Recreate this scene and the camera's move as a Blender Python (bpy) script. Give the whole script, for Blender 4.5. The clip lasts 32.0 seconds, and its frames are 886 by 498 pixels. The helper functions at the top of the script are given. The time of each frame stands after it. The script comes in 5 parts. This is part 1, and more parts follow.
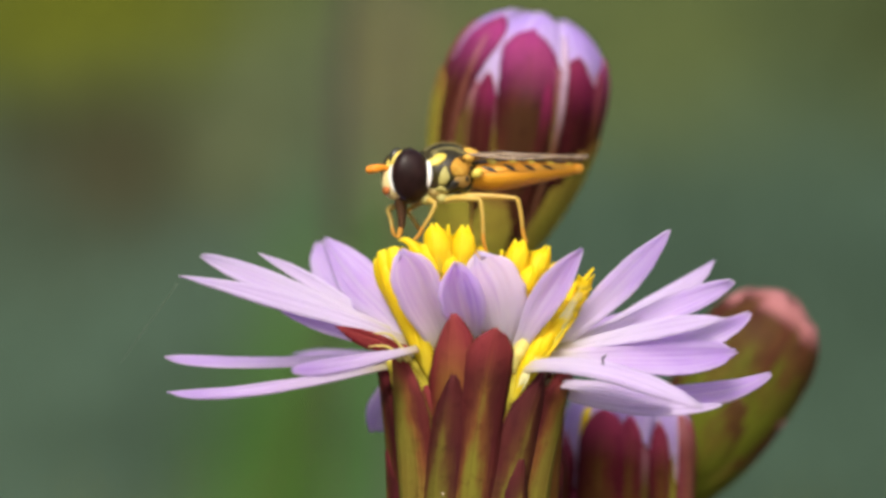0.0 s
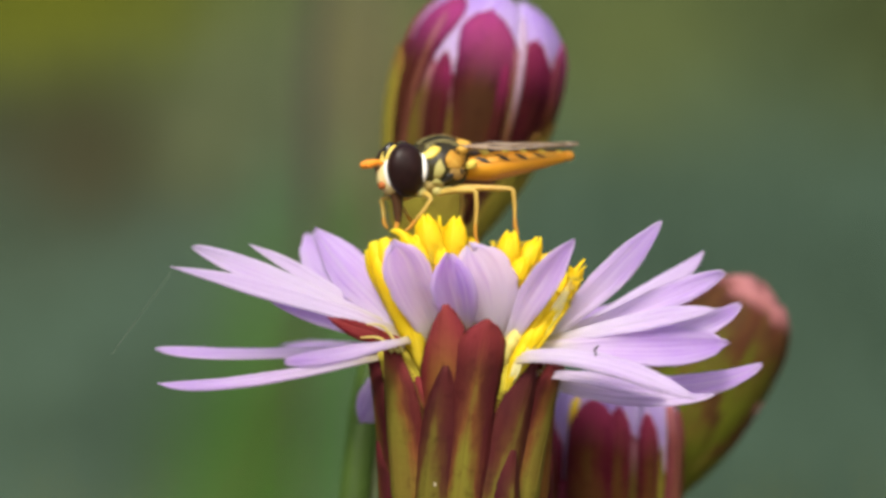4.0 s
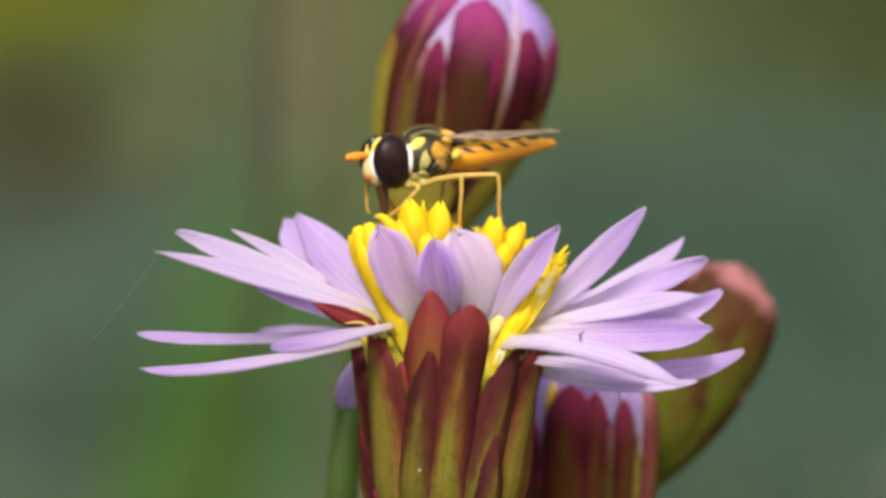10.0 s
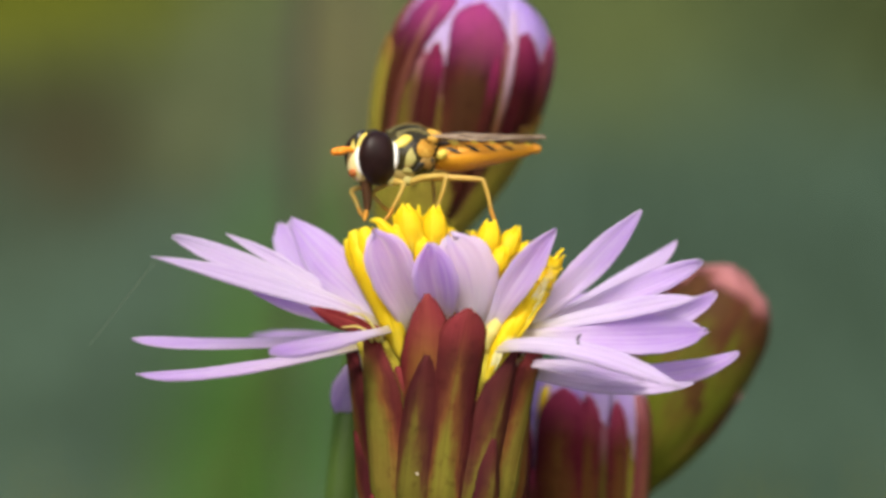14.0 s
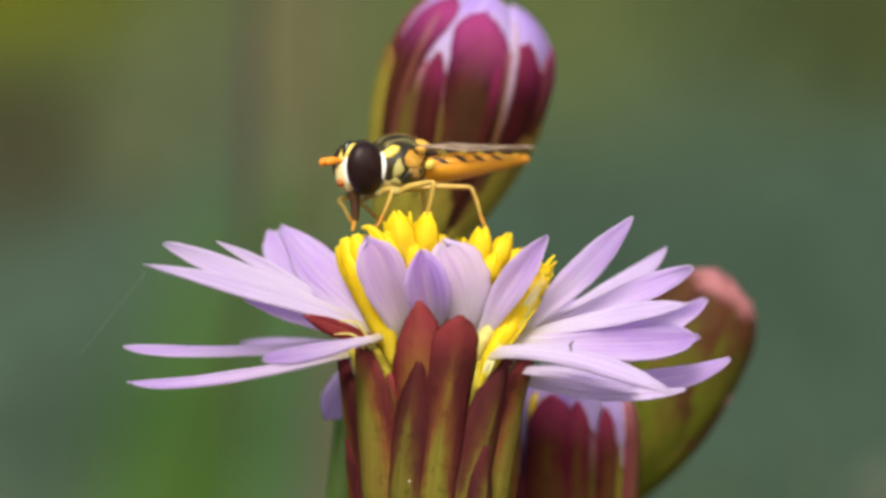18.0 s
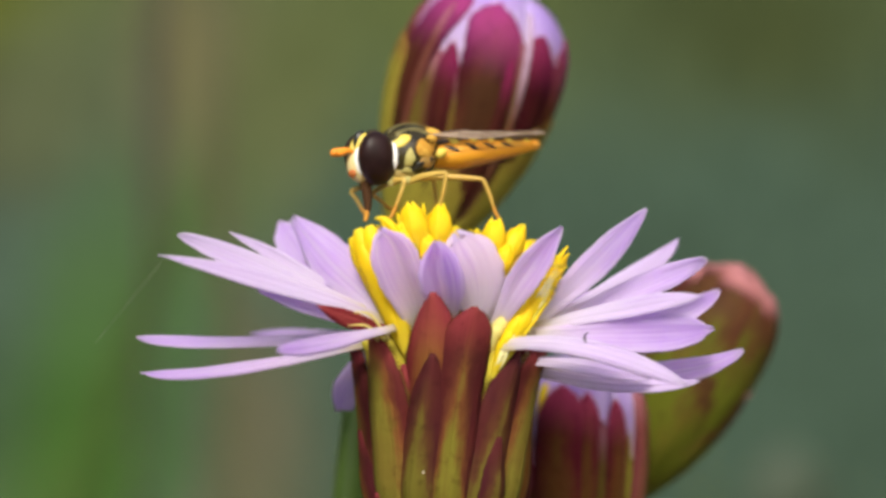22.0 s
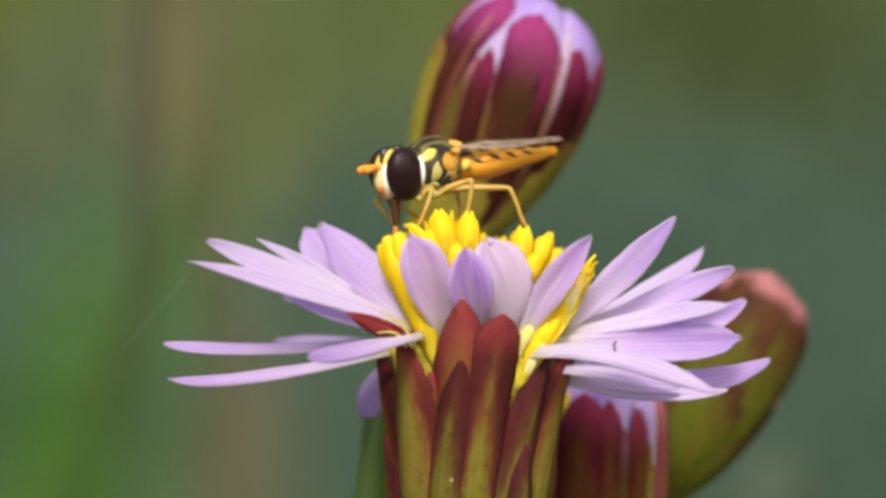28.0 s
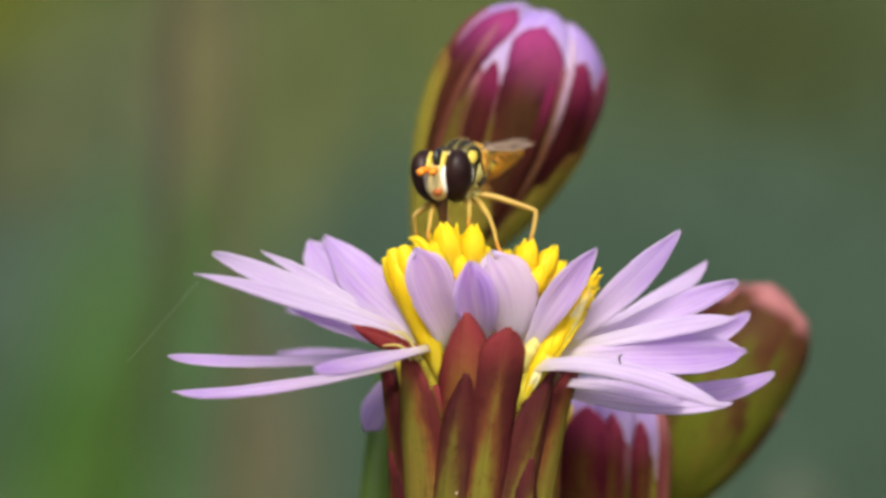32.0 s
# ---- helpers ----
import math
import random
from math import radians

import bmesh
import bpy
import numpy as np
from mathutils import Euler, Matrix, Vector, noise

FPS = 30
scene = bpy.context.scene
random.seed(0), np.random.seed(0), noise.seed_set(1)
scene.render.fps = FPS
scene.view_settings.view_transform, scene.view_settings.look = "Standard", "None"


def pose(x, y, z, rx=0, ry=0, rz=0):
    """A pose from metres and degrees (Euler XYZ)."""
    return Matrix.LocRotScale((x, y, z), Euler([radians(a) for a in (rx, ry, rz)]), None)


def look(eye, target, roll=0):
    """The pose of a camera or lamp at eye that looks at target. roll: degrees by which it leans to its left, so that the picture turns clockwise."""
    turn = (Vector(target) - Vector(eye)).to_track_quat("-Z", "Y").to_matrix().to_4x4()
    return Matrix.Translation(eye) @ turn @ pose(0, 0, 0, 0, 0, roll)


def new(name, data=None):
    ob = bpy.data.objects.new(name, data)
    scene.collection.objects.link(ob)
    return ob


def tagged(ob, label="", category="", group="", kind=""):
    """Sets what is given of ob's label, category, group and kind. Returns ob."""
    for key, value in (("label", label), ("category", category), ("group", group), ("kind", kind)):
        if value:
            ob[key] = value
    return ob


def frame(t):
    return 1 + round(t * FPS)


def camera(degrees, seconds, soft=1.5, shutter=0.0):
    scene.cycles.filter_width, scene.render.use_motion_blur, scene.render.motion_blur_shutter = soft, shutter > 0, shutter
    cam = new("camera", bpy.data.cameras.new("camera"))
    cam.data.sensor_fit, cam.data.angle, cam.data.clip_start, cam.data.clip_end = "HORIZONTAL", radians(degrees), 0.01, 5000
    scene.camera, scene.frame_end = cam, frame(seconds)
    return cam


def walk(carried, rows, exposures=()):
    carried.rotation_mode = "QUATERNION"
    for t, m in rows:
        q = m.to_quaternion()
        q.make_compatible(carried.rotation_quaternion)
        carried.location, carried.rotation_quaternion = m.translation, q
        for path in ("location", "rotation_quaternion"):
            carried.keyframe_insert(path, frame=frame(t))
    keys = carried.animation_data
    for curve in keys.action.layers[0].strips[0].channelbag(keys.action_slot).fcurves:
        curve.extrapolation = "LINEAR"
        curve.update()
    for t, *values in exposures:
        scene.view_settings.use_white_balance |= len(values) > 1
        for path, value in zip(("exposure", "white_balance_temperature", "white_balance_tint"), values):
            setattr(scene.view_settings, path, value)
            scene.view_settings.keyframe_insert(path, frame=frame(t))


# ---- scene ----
MM = 0.001          # the plants are modelled in millimetres
H = 0.5             # height of the flower head over the ground, metres

# ---- camera ----
cam = camera(24.0, 32.0, soft=3.3)
cam.data.dof.use_dof = True
cam.data.dof.focus_distance = 0.0875
cam.data.dof.aperture_fstop = 31.0
cam.data.dof.aperture_blades = 7
# seconds, x and y of the eye in mm, yaw, pitch, lean
CAMERA_ROWS = [
    (0, 0.112, -90.500, 1.074, 0.263, -0.006),
    (0.5, 0.050, -90.500, 0.959, 0.171, 0.081),
    (1, -0.246, -90.500, 0.816, 0.171, 0.070),
    (1.5, -0.537, -90.498, 0.676, 0.124, 0.102),
    (2, -0.968, -90.495, 0.496, 0.193, 0.035),
    (2.5, -0.981, -90.495, 0.364, 0.100, 0.096),
    (3, -1.135, -90.493, 0.214, 0.171, 0.087),
    (3.5, -1.021, -90.494, 0.213, 0.099, 0.031),
    (5.5, -0.525, -90.498, 0.219, -0.067, 0.020),
    (6, -0.590, -90.498, 0.199, -0.045, -0.039),
    (6.5, -1.103, -90.493, -0.064, -0.091, 0.080),
    (7, -1.345, -90.490, -0.299, -0.183, 0.230),
    (7.5, -1.787, -90.482, -0.561, -0.373, 0.231),
    (8, -2.207, -90.473, -0.829, -0.233, 0.113),
    (8.5, -1.974, -90.478, -0.877, -0.185, 0.110),
    (9, -1.975, -90.478, -0.952, -0.210, 0.013),
    (9.5, -2.302, -90.471, -1.063, -0.238, -0.173),
    (10, -2.197, -90.473, -1.122, -0.380, -0.175),
    (10.5, -1.896, -90.480, -0.892, -0.258, -0.036),
    (11, -0.970, -90.495, -0.602, -0.233, 0.110),
    (11.5, -0.843, -90.496, -0.403, -0.020, 0.001),
    (12, -0.330, -90.499, -0.157, -0.066, 0.063),
    (12.5, 0.020, -90.500, -0.060, 0.005, 0.086),
    (13, 0.000, -90.500, -0.004, 0.005, 0.019),
    (13.5, -0.107, -90.500, -0.053, -0.043, 0.020),
    (14, -0.384, -90.499, -0.114, -0.280, 0.074),
    (14.5, -0.719, -90.497, -0.355, -0.256, 0.089),
    (16.5, -1.748, -90.483, -1.286, -0.351, 0.119),
    (17, -2.210, -90.473, -1.536, -0.208, 0.176),
    (17.5, -2.357, -90.469, -1.586, -0.018, 0.202),
    (18, -2.368, -90.469, -1.622, -0.089, 0.212),
    (18.5, -2.657, -90.461, -1.688, -0.064, 0.177),
    (19, -3.855, -90.418, -2.333, -0.041, 0.168),
    (19.5, -4.775, -90.374, -2.946, -0.063, 0.243),
    (20, -5.932, -90.305, -3.587, -0.040, 0.188),
    (20.5, -6.255, -90.284, -3.771, -0.160, 0.184),
    (21, -6.487, -90.267, -3.946, -0.278, 0.169),
    (21.5, -7.018, -90.227, -4.287, -0.421, 0.159),
    (22, -7.694, -90.172, -4.647, -0.327, 0.093),
    (22.5, -7.544, -90.185, -4.484, -0.185, 0.045),
    (23, -7.239, -90.210, -4.297, -0.207, 0.126),
    (23.5, -8.015, -90.144, -4.820, -0.302, 0.202),
    (24, -9.259, -90.025, -5.398, -0.255, 0.096),
    (24.5, -10.540, -89.884, -5.978, -0.162, 0.010),
    (26.5, -9.893, -89.958, -5.484, -0.096, -0.183),
    (27, -9.870, -89.960, -5.376, -0.170, -0.286),
    (27.5, -9.786, -89.969, -5.256, -0.194, -0.268),
    (28, -9.609, -89.988, -5.124, -0.121, -0.208),
    (28.5, -9.681, -89.981, -5.057, -0.049, -0.197),
    (29, -9.485, -90.002, -4.961, 0.047, -0.140),
    (29.5, -9.303, -90.021, -4.872, 0.140, -0.192),
    (30, -8.885, -90.063, -4.753, 0.025, -0.125),
    (30.5, -8.915, -90.060, -4.681, 0.025, -0.112),
    (31, -8.956, -90.056, -4.613, 0.023, -0.159),
    (31.5, -8.828, -90.068, -4.530, 0.044, -0.244),
    (32, -8.744, -90.077, -4.452, 0.232, -0.316),
]
walk(cam, [(t, pose(x * MM, y * MM, H, 90 + pitch, lean, yaw)) for t, x, y, yaw, pitch, lean in CAMERA_ROWS])

# ---- light ----
SUN_UP, SUN_ROUND = 40.0, -18.0
world = bpy.data.worlds.new("overcast_sky")
scene.world = world
world.use_nodes = True
wn = world.node_tree.nodes
sky = wn.new("ShaderNodeTexSky")
sky.sky_type = "NISHITA"
sky.sun_disc = False
sky.sun_elevation, sky.sun_rotation = radians(SUN_UP), radians(180 + SUN_ROUND)
sky.air_density, sky.dust_density, sky.ozone_density = 1.0, 3.0, 1.0
world.node_tree.links.new(sky.outputs[0], wn["Background"].inputs[0])
wn["Background"].inputs[1].default_value = 0.092
sun_data = bpy.data.lights.new("sun", "SUN")
sun_data.energy, sun_data.angle, sun_data.color = 2.6, radians(18), (1.0, 0.92, 0.79)
sun = new("sun", sun_data)
sun.matrix_world = look((2 * math.sin(radians(SUN_ROUND)), -2 * math.cos(radians(SUN_ROUND)), 2 * math.tan(radians(SUN_UP))), (0, 0, 0))
scene.view_settings.exposure = 0.94


# ---- materials ----
class Mat:
    """A node material: small wrappers for the nodes used here."""

    def __init__(self, name, rough=0.5, spec=0.4):
        self.m = bpy.data.materials.new(name)
        self.m.use_nodes = True
        self.t = self.m.node_tree
        self.b = self.t.nodes["Principled BSDF"]
        self.b.inputs["Roughness"].default_value = rough
        self.b.inputs["Specular IOR Level"].default_value = spec
        self.out = self.t.nodes["Material Output"]

    def node(self, kind, **inputs):
        n = self.t.nodes.new(kind)
        for k, v in inputs.items():
            self.put(n, k.replace("_", " "), v)
        return n

    def put(self, n, key, v):
        s = n.inputs[int(key)] if key.isdigit() else n.inputs[key]
        if isinstance(v, bpy.types.NodeSocket):
            self.t.links.new(v, s)
        else:
            s.default_value = v

    def uv(self):
        sep = self.node("ShaderNodeSeparateXYZ")
        tc = self.node("ShaderNodeTexCoord")
        self.t.links.new(tc.outputs["UV"], sep.inputs[0])
        return sep.outputs[0], sep.outputs[1], tc.outputs["UV"]

    def space(self, which="Object"):
        return self.node("ShaderNodeTexCoord").outputs[which]

    def scaled(self, vec, s, offset=None):
        n = self.node("ShaderNodeMapping")
        self.t.links.new(vec, n.inputs["Vector"])
        n.inputs["Scale"].default_value = s
        if offset:
            n.inputs["Location"].default_value = offset
        return n.outputs[0]

    def noise(self, vec, scale, detail=3.0, rough=0.55):
        n = self.node("ShaderNodeTexNoise")
        self.t.links.new(vec, n.inputs["Vector"])
        n.inputs["Scale"].default_value, n.inputs["Detail"].default_value = scale, detail
        n.inputs["Roughness"].default_value = rough
        return n.outputs[0]

    def ramp(self, fac, stops):
        n = self.node("ShaderNodeValToRGB")
        self.t.links.new(fac, n.inputs[0])
        e = n.color_ramp.elements
        while len(e) < len(stops):
            e.new(0.5)
        for el, (p, c) in zip(e, stops):
            el.position = p
            el.color = (*c, 1) if len(c) == 3 else c
        return n.outputs[0]

    def grey(self, fac, a, b, lo=0.0, hi=1.0):
        n = self.node("ShaderNodeMapRange")
        self.t.links.new(fac, n.inputs[0])
        for i, v in enumerate((a, b, lo, hi)):
            n.inputs[i + 1].default_value = v
        n.interpolation_type = "SMOOTHSTEP"
        return n.outputs[0]

    def mix(self, fac, a, b, blend="MIX"):
        n = self.node("ShaderNodeMix")
        n.data_type, n.blend_type = "RGBA", blend
        for s, v in ((n.inputs[0], fac), (n.inputs[6], a), (n.inputs[7], b)):
            if isinstance(v, bpy.types.NodeSocket):
                self.t.links.new(v, s)
            else:
                s.default_value = v if not isinstance(v, tuple) else (*v, 1)
        return n.outputs[2]

    def math(self, op, a, b=0.0):
        n = self.node("ShaderNodeMath")
        n.operation = op
        for s, v in ((n.inputs[0], a), (n.inputs[1], b)):
            if isinstance(v, bpy.types.NodeSocket):
                self.t.links.new(v, s)
            else:
                s.default_value = v
        return n.outputs[0]

    def random(self):
        return self.node("ShaderNodeObjectInfo").outputs["Random"]

    def colour(self, c):
        self.put(self.b, "Base Color", c if isinstance(c, bpy.types.NodeSocket) else (*c, 1))
        return self

    def bump(self, height, strength, distance):
        n = self.node("ShaderNodeBump")
        self.t.links.new(height, n.inputs["Height"])
        n.inputs["Strength"].default_value, n.inputs["Distance"].default_value = strength, distance
        self.t.links.new(n.outputs[0], self.b.inputs["Normal"])
        return n.outputs[0]

    def thin(self, colour, amount):
        """Lets part of the light through, as a petal or leaf does."""
        tr = self.node("ShaderNodeBsdfTranslucent")
        self.put(tr, "Color", colour if isinstance(colour, bpy.types.NodeSocket) else (*colour, 1))
        mx = self.node("ShaderNodeMixShader")
        mx.inputs[0].default_value = amount
        self.t.links.new(self.b.outputs[0], mx.inputs[1])
        self.t.links.new(tr.outputs[0], mx.inputs[2])
        self.t.links.new(mx.outputs[0], self.out.inputs[0])
        return self


def petal_material(name, far_colour, pale=0.5, low=(0.80, 0.70, 0.90)):
    k = Mat(name, 0.55, 0.25)
    u, v, uv = k.uv()
    body = k.ramp(v, [(0.0, (0.80, 0.74, 0.22)), (0.05, (0.84, 0.80, 0.52)), (0.11, (0.89, 0.86, 0.84)), (0.20, tuple(0.4 * x + 0.6 * y for x, y in zip(low, (0.92, 0.88, 0.94)))), (0.38, low),
                      (0.62, tuple(x * 0.8 + y * 0.2 for x, y in zip(far_colour, (0.9, 0.85, 0.92)))), (0.92, far_colour), (1.0, tuple(0.7 * x + 0.2 for x in far_colour))])
    body = k.mix(k.grey(k.random(), 0.25, 0.75, 0, 0.32), body, k.mix(0.5, body, (0.56, 0.35, 0.76)))
    shift = k.math("MULTIPLY", k.random(), 7.0)
    vec = k.node("ShaderNodeVectorMath")
    k.t.links.new(k.scaled(uv, (9.0, 0.9, 1)), vec.inputs[0])
    k.t.links.new(shift, vec.inputs[1])
    streak = k.noise(vec.outputs[0], 1.6, 4)
    c = k.mix(k.grey(streak, 0.42, 0.66, 0, pale), body, (0.84, 0.74, 0.96))
    c = k.mix(k.grey(streak, 0.46, 0.28, 0, 0.34), c, (0.56, 0.34, 0.80))
    rim = k.math("ABSOLUTE", k.math("SUBTRACT", u, 0.5))
    c = k.mix(k.grey(rim, 0.30, 0.5, 0, 0.40), c, (0.86, 0.79, 0.94))
    blot = k.noise(k.space(), 420.0, 3)
    c = k.mix(k.grey(blot, 0.40, 0.72, 0, 0.26), c, (0.82, 0.75, 0.90))
    vein = k.math("SINE", k.math("MULTIPLY", u, 44.0))
    grain = k.noise(k.space(), 5200.0, 2)
    k.bump(k.math("ADD", k.math("ADD", streak, k.math("MULTIPLY", grain, 0.35)), k.math("MULTIPLY", vein, 0.15)), 0.6, 0.0001)
    k.colour(c)
    return k.thin(c, 0.66).m


def bract_material(name, core, edge, tip, reach, margin=1.6, rust=None, tip_from=0.80, tip_most=0.7):
    """Green down the middle, rusty where it turns, dark red along the margins and at the tip."""
    k = Mat(name, 0.55, 0.07)
    u, v, uv = k.uv()
    side = k.math("ABSOLUTE", k.math("SUBTRACT", u, 0.5))
    rag = k.noise(k.scaled(uv, (2.0, 2.5, 1)), 3.0, 4)
    g = k.math("ADD", k.math("ADD", k.math("MULTIPLY", side, margin), k.math("MULTIPLY", v, reach)), k.math("MULTIPLY", k.math("SUBTRACT", rag, 0.5), 0.6))
    g = k.math("ADD", g, k.math("MULTIPLY", k.math("SUBTRACT", k.random(), 0.5), 0.22))
    fibre = k.noise(k.scaled(uv, (26.0, 1.2, 1)), 1.0, 4)
    turned = k.math("MINIMUM", k.math("MULTIPLY", k.grey(g, 0.58, 1.16), k.math("ADD", k.math("MULTIPLY", side, 0.5), 0.84)), 1.0)
    c = k.ramp(turned, [(0.0, core), (0.48, rust or tuple(0.5 * (x + y) for x, y in zip(core, edge))), (1.0, edge)])
    c = k.mix(k.grey(v, tip_from, 0.97, 0, tip_most), c, tip)
    c = k.mix(k.grey(fibre, 0.40, 0.68, 0, 0.35), c, k.mix(1.0, c, (0.55, 0.42, 0.45), "MULTIPLY"))
    speck = k.noise(k.space(), 2000.0, 4, 0.7)
    c = k.mix(k.grey(speck, 0.52, 0.70, 0, 0.5), c, k.mix(1.0, c, (0.45, 0.34, 0.40), "MULTIPLY"))
    c = k.mix(k.grey(k.noise(k.scaled(k.space(), (1, 1, 0.35)), 700.0, 3), 0.42, 0.66, 0, 0.4), c, k.mix(0.5, c, (0.15, 0.035, 0.02)))
    k.bump(k.math("ADD", fibre, k.math("MULTIPLY", speck, 0.5)), 0.7, 0.00014)
    k.put(k.b, "Subsurface Weight", 0.0)
    k.colour(c)
    return k.thin(c, 0.12).m


def stem_material(name, a, b):
    k = Mat(name, 0.45, 0.4)
    u, v, uv = k.uv()
    n = k.noise(k.scaled(k.space(), (1, 1, 0.15)), 900.0, 4)
    c = k.mix(k.grey(n, 0.35, 0.65), a, b)
    k.bump(n, 0.4, 0.0001)
    return k.colour(c).m


def plain(name, c, rough=0.5, spec=0.4, vary=0.3, scale=1500.0, other=None, coat=0.0, bump=0.0002):
    """A small thing's surface: one colour, mottled at two scales."""
    k = Mat(name, rough, spec)
    n = k.noise(k.space(), scale, 4)
    big = k.noise(k.space(), scale * 0.25, 2)
    o = other or tuple(x * 0.55 for x in c)
    col = k.mix(k.grey(n, 0.4, 0.7, 0, vary), k.mix(k.grey(big, 0.4, 0.65, 0, vary), c, o), o)
    k.b.inputs["Coat Weight"].default_value = coat
    k.b.inputs["Coat Roughness"].default_value = 0.15
    if bump:
        k.bump(n, 0.35, bump * 0.5)
    return k.colour(col).m


def floret_material(name="yellow_floret", whiten=0.0):
    k = Mat(name, 0.5, 0.3)
    u, v, uv = k.uv()
    n = k.noise(k.space(), 900.0, 3)
    c = k.ramp(v, [(0.0, (0.55, 0.50, 0.07)), (0.12, (0.78, 0.68, 0.07)), (0.30, (0.93, 0.77, 0.03)), (0.85, (0.98, 0.80, 0.015)), (1.0, (0.98, 0.86, 0.05))])
    c = k.mix(k.grey(n, 0.45, 0.8, 0, 0.3), c, (0.95, 0.70, 0.01))
    c = k.mix(whiten, c, (0.86, 0.83, 0.42))
    k.bump(n, 0.4, 0.0001)
    k.colour(c)
    return k.thin(c, 0.58).m


def wing_material():
    k = Mat("clear_wing", 0.5, 0.12)
    n = k.noise(k.scaled(k.space(), (0.30, 1.8, 1)), 1300.0, 4)
    k.colour(k.mix(k.noise(k.space(), 900.0, 3), (0.28, 0.15, 0.08), (0.70, 0.62, 0.50)))
    clear = k.node("ShaderNodeBsdfTransparent")
    clear.inputs[0].default_value = (0.88, 0.84, 0.80, 1)
    mx = k.node("ShaderNodeMixShader")
    k.t.links.new(k.grey(n, 0.40, 0.64, 0.04, 0.42), mx.inputs[0])
    k.t.links.new(clear.outputs[0], mx.inputs[1])
    k.t.links.new(k.b.outputs[0], mx.inputs[2])
    shine = k.node("ShaderNodeBsdfGlossy")
    shine.inputs["Roughness"].default_value = 0.45
    both = k.node("ShaderNodeMixShader")
    both.inputs[0].default_value = 0.05
    k.t.links.new(mx.outputs[0], both.inputs[1])
    k.t.links.new(shine.outputs[0], both.inputs[2])
    k.t.links.new(both.outputs[0], k.out.inputs[0])
    return k.m


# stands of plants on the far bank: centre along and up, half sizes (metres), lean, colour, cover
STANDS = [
    (-0.676, 0.537, 0.391, 0.182, 0, (0.035, 0.05, 0.032), 0.8),  # dark grey-green patch
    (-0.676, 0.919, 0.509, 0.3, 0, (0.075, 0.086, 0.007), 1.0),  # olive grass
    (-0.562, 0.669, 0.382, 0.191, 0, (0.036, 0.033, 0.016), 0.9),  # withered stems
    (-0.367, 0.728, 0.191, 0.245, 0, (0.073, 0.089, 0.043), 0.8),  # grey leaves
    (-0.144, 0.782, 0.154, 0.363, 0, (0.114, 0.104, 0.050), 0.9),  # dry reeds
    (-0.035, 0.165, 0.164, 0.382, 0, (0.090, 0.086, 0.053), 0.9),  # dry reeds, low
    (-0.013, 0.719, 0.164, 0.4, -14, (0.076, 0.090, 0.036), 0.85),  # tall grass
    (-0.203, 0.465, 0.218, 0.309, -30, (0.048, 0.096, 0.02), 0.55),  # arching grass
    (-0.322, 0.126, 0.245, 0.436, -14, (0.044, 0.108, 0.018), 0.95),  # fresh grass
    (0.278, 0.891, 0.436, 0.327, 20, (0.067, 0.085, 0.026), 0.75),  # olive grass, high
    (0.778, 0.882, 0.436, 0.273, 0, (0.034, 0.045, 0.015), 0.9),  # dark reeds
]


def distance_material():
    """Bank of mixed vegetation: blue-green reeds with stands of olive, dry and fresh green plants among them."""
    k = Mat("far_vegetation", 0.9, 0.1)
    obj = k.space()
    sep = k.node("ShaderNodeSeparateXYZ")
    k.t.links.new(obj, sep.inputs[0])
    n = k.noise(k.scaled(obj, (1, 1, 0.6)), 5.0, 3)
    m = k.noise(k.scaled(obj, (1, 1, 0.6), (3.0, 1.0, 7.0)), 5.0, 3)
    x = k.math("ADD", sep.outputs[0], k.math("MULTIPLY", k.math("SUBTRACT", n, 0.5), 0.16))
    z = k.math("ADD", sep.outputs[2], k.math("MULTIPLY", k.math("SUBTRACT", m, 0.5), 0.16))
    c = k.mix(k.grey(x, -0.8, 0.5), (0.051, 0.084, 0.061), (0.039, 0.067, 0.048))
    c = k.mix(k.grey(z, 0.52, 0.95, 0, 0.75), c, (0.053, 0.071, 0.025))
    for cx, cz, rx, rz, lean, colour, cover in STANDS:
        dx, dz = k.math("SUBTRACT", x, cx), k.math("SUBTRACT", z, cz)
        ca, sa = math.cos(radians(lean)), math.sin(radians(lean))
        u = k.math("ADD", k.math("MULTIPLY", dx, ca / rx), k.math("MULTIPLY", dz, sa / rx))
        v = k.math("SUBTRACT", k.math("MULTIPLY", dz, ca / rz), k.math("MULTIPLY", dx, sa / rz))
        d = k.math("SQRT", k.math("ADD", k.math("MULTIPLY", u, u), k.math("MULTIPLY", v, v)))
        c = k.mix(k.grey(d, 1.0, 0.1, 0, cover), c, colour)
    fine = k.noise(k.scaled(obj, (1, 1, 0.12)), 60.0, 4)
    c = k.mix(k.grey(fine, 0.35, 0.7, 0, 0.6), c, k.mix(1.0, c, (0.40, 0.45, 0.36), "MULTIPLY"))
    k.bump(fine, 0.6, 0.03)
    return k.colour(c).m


def ground_material():
    k = Mat("marsh_ground", 0.9, 0.2)
    obj = k.space()
    n = k.noise(obj, 3.0, 5)
    f = k.noise(obj, 90.0, 5)
    c = k.mix(k.grey(n, 0.35, 0.65), (0.10, 0.085, 0.06), (0.07, 0.10, 0.035))
    c = k.mix(k.grey(f, 0.4, 0.7, 0, 0.6), c, (0.05, 0.045, 0.03))
    k.bump(f, 0.8, 0.02)
    return k.colour(c).m


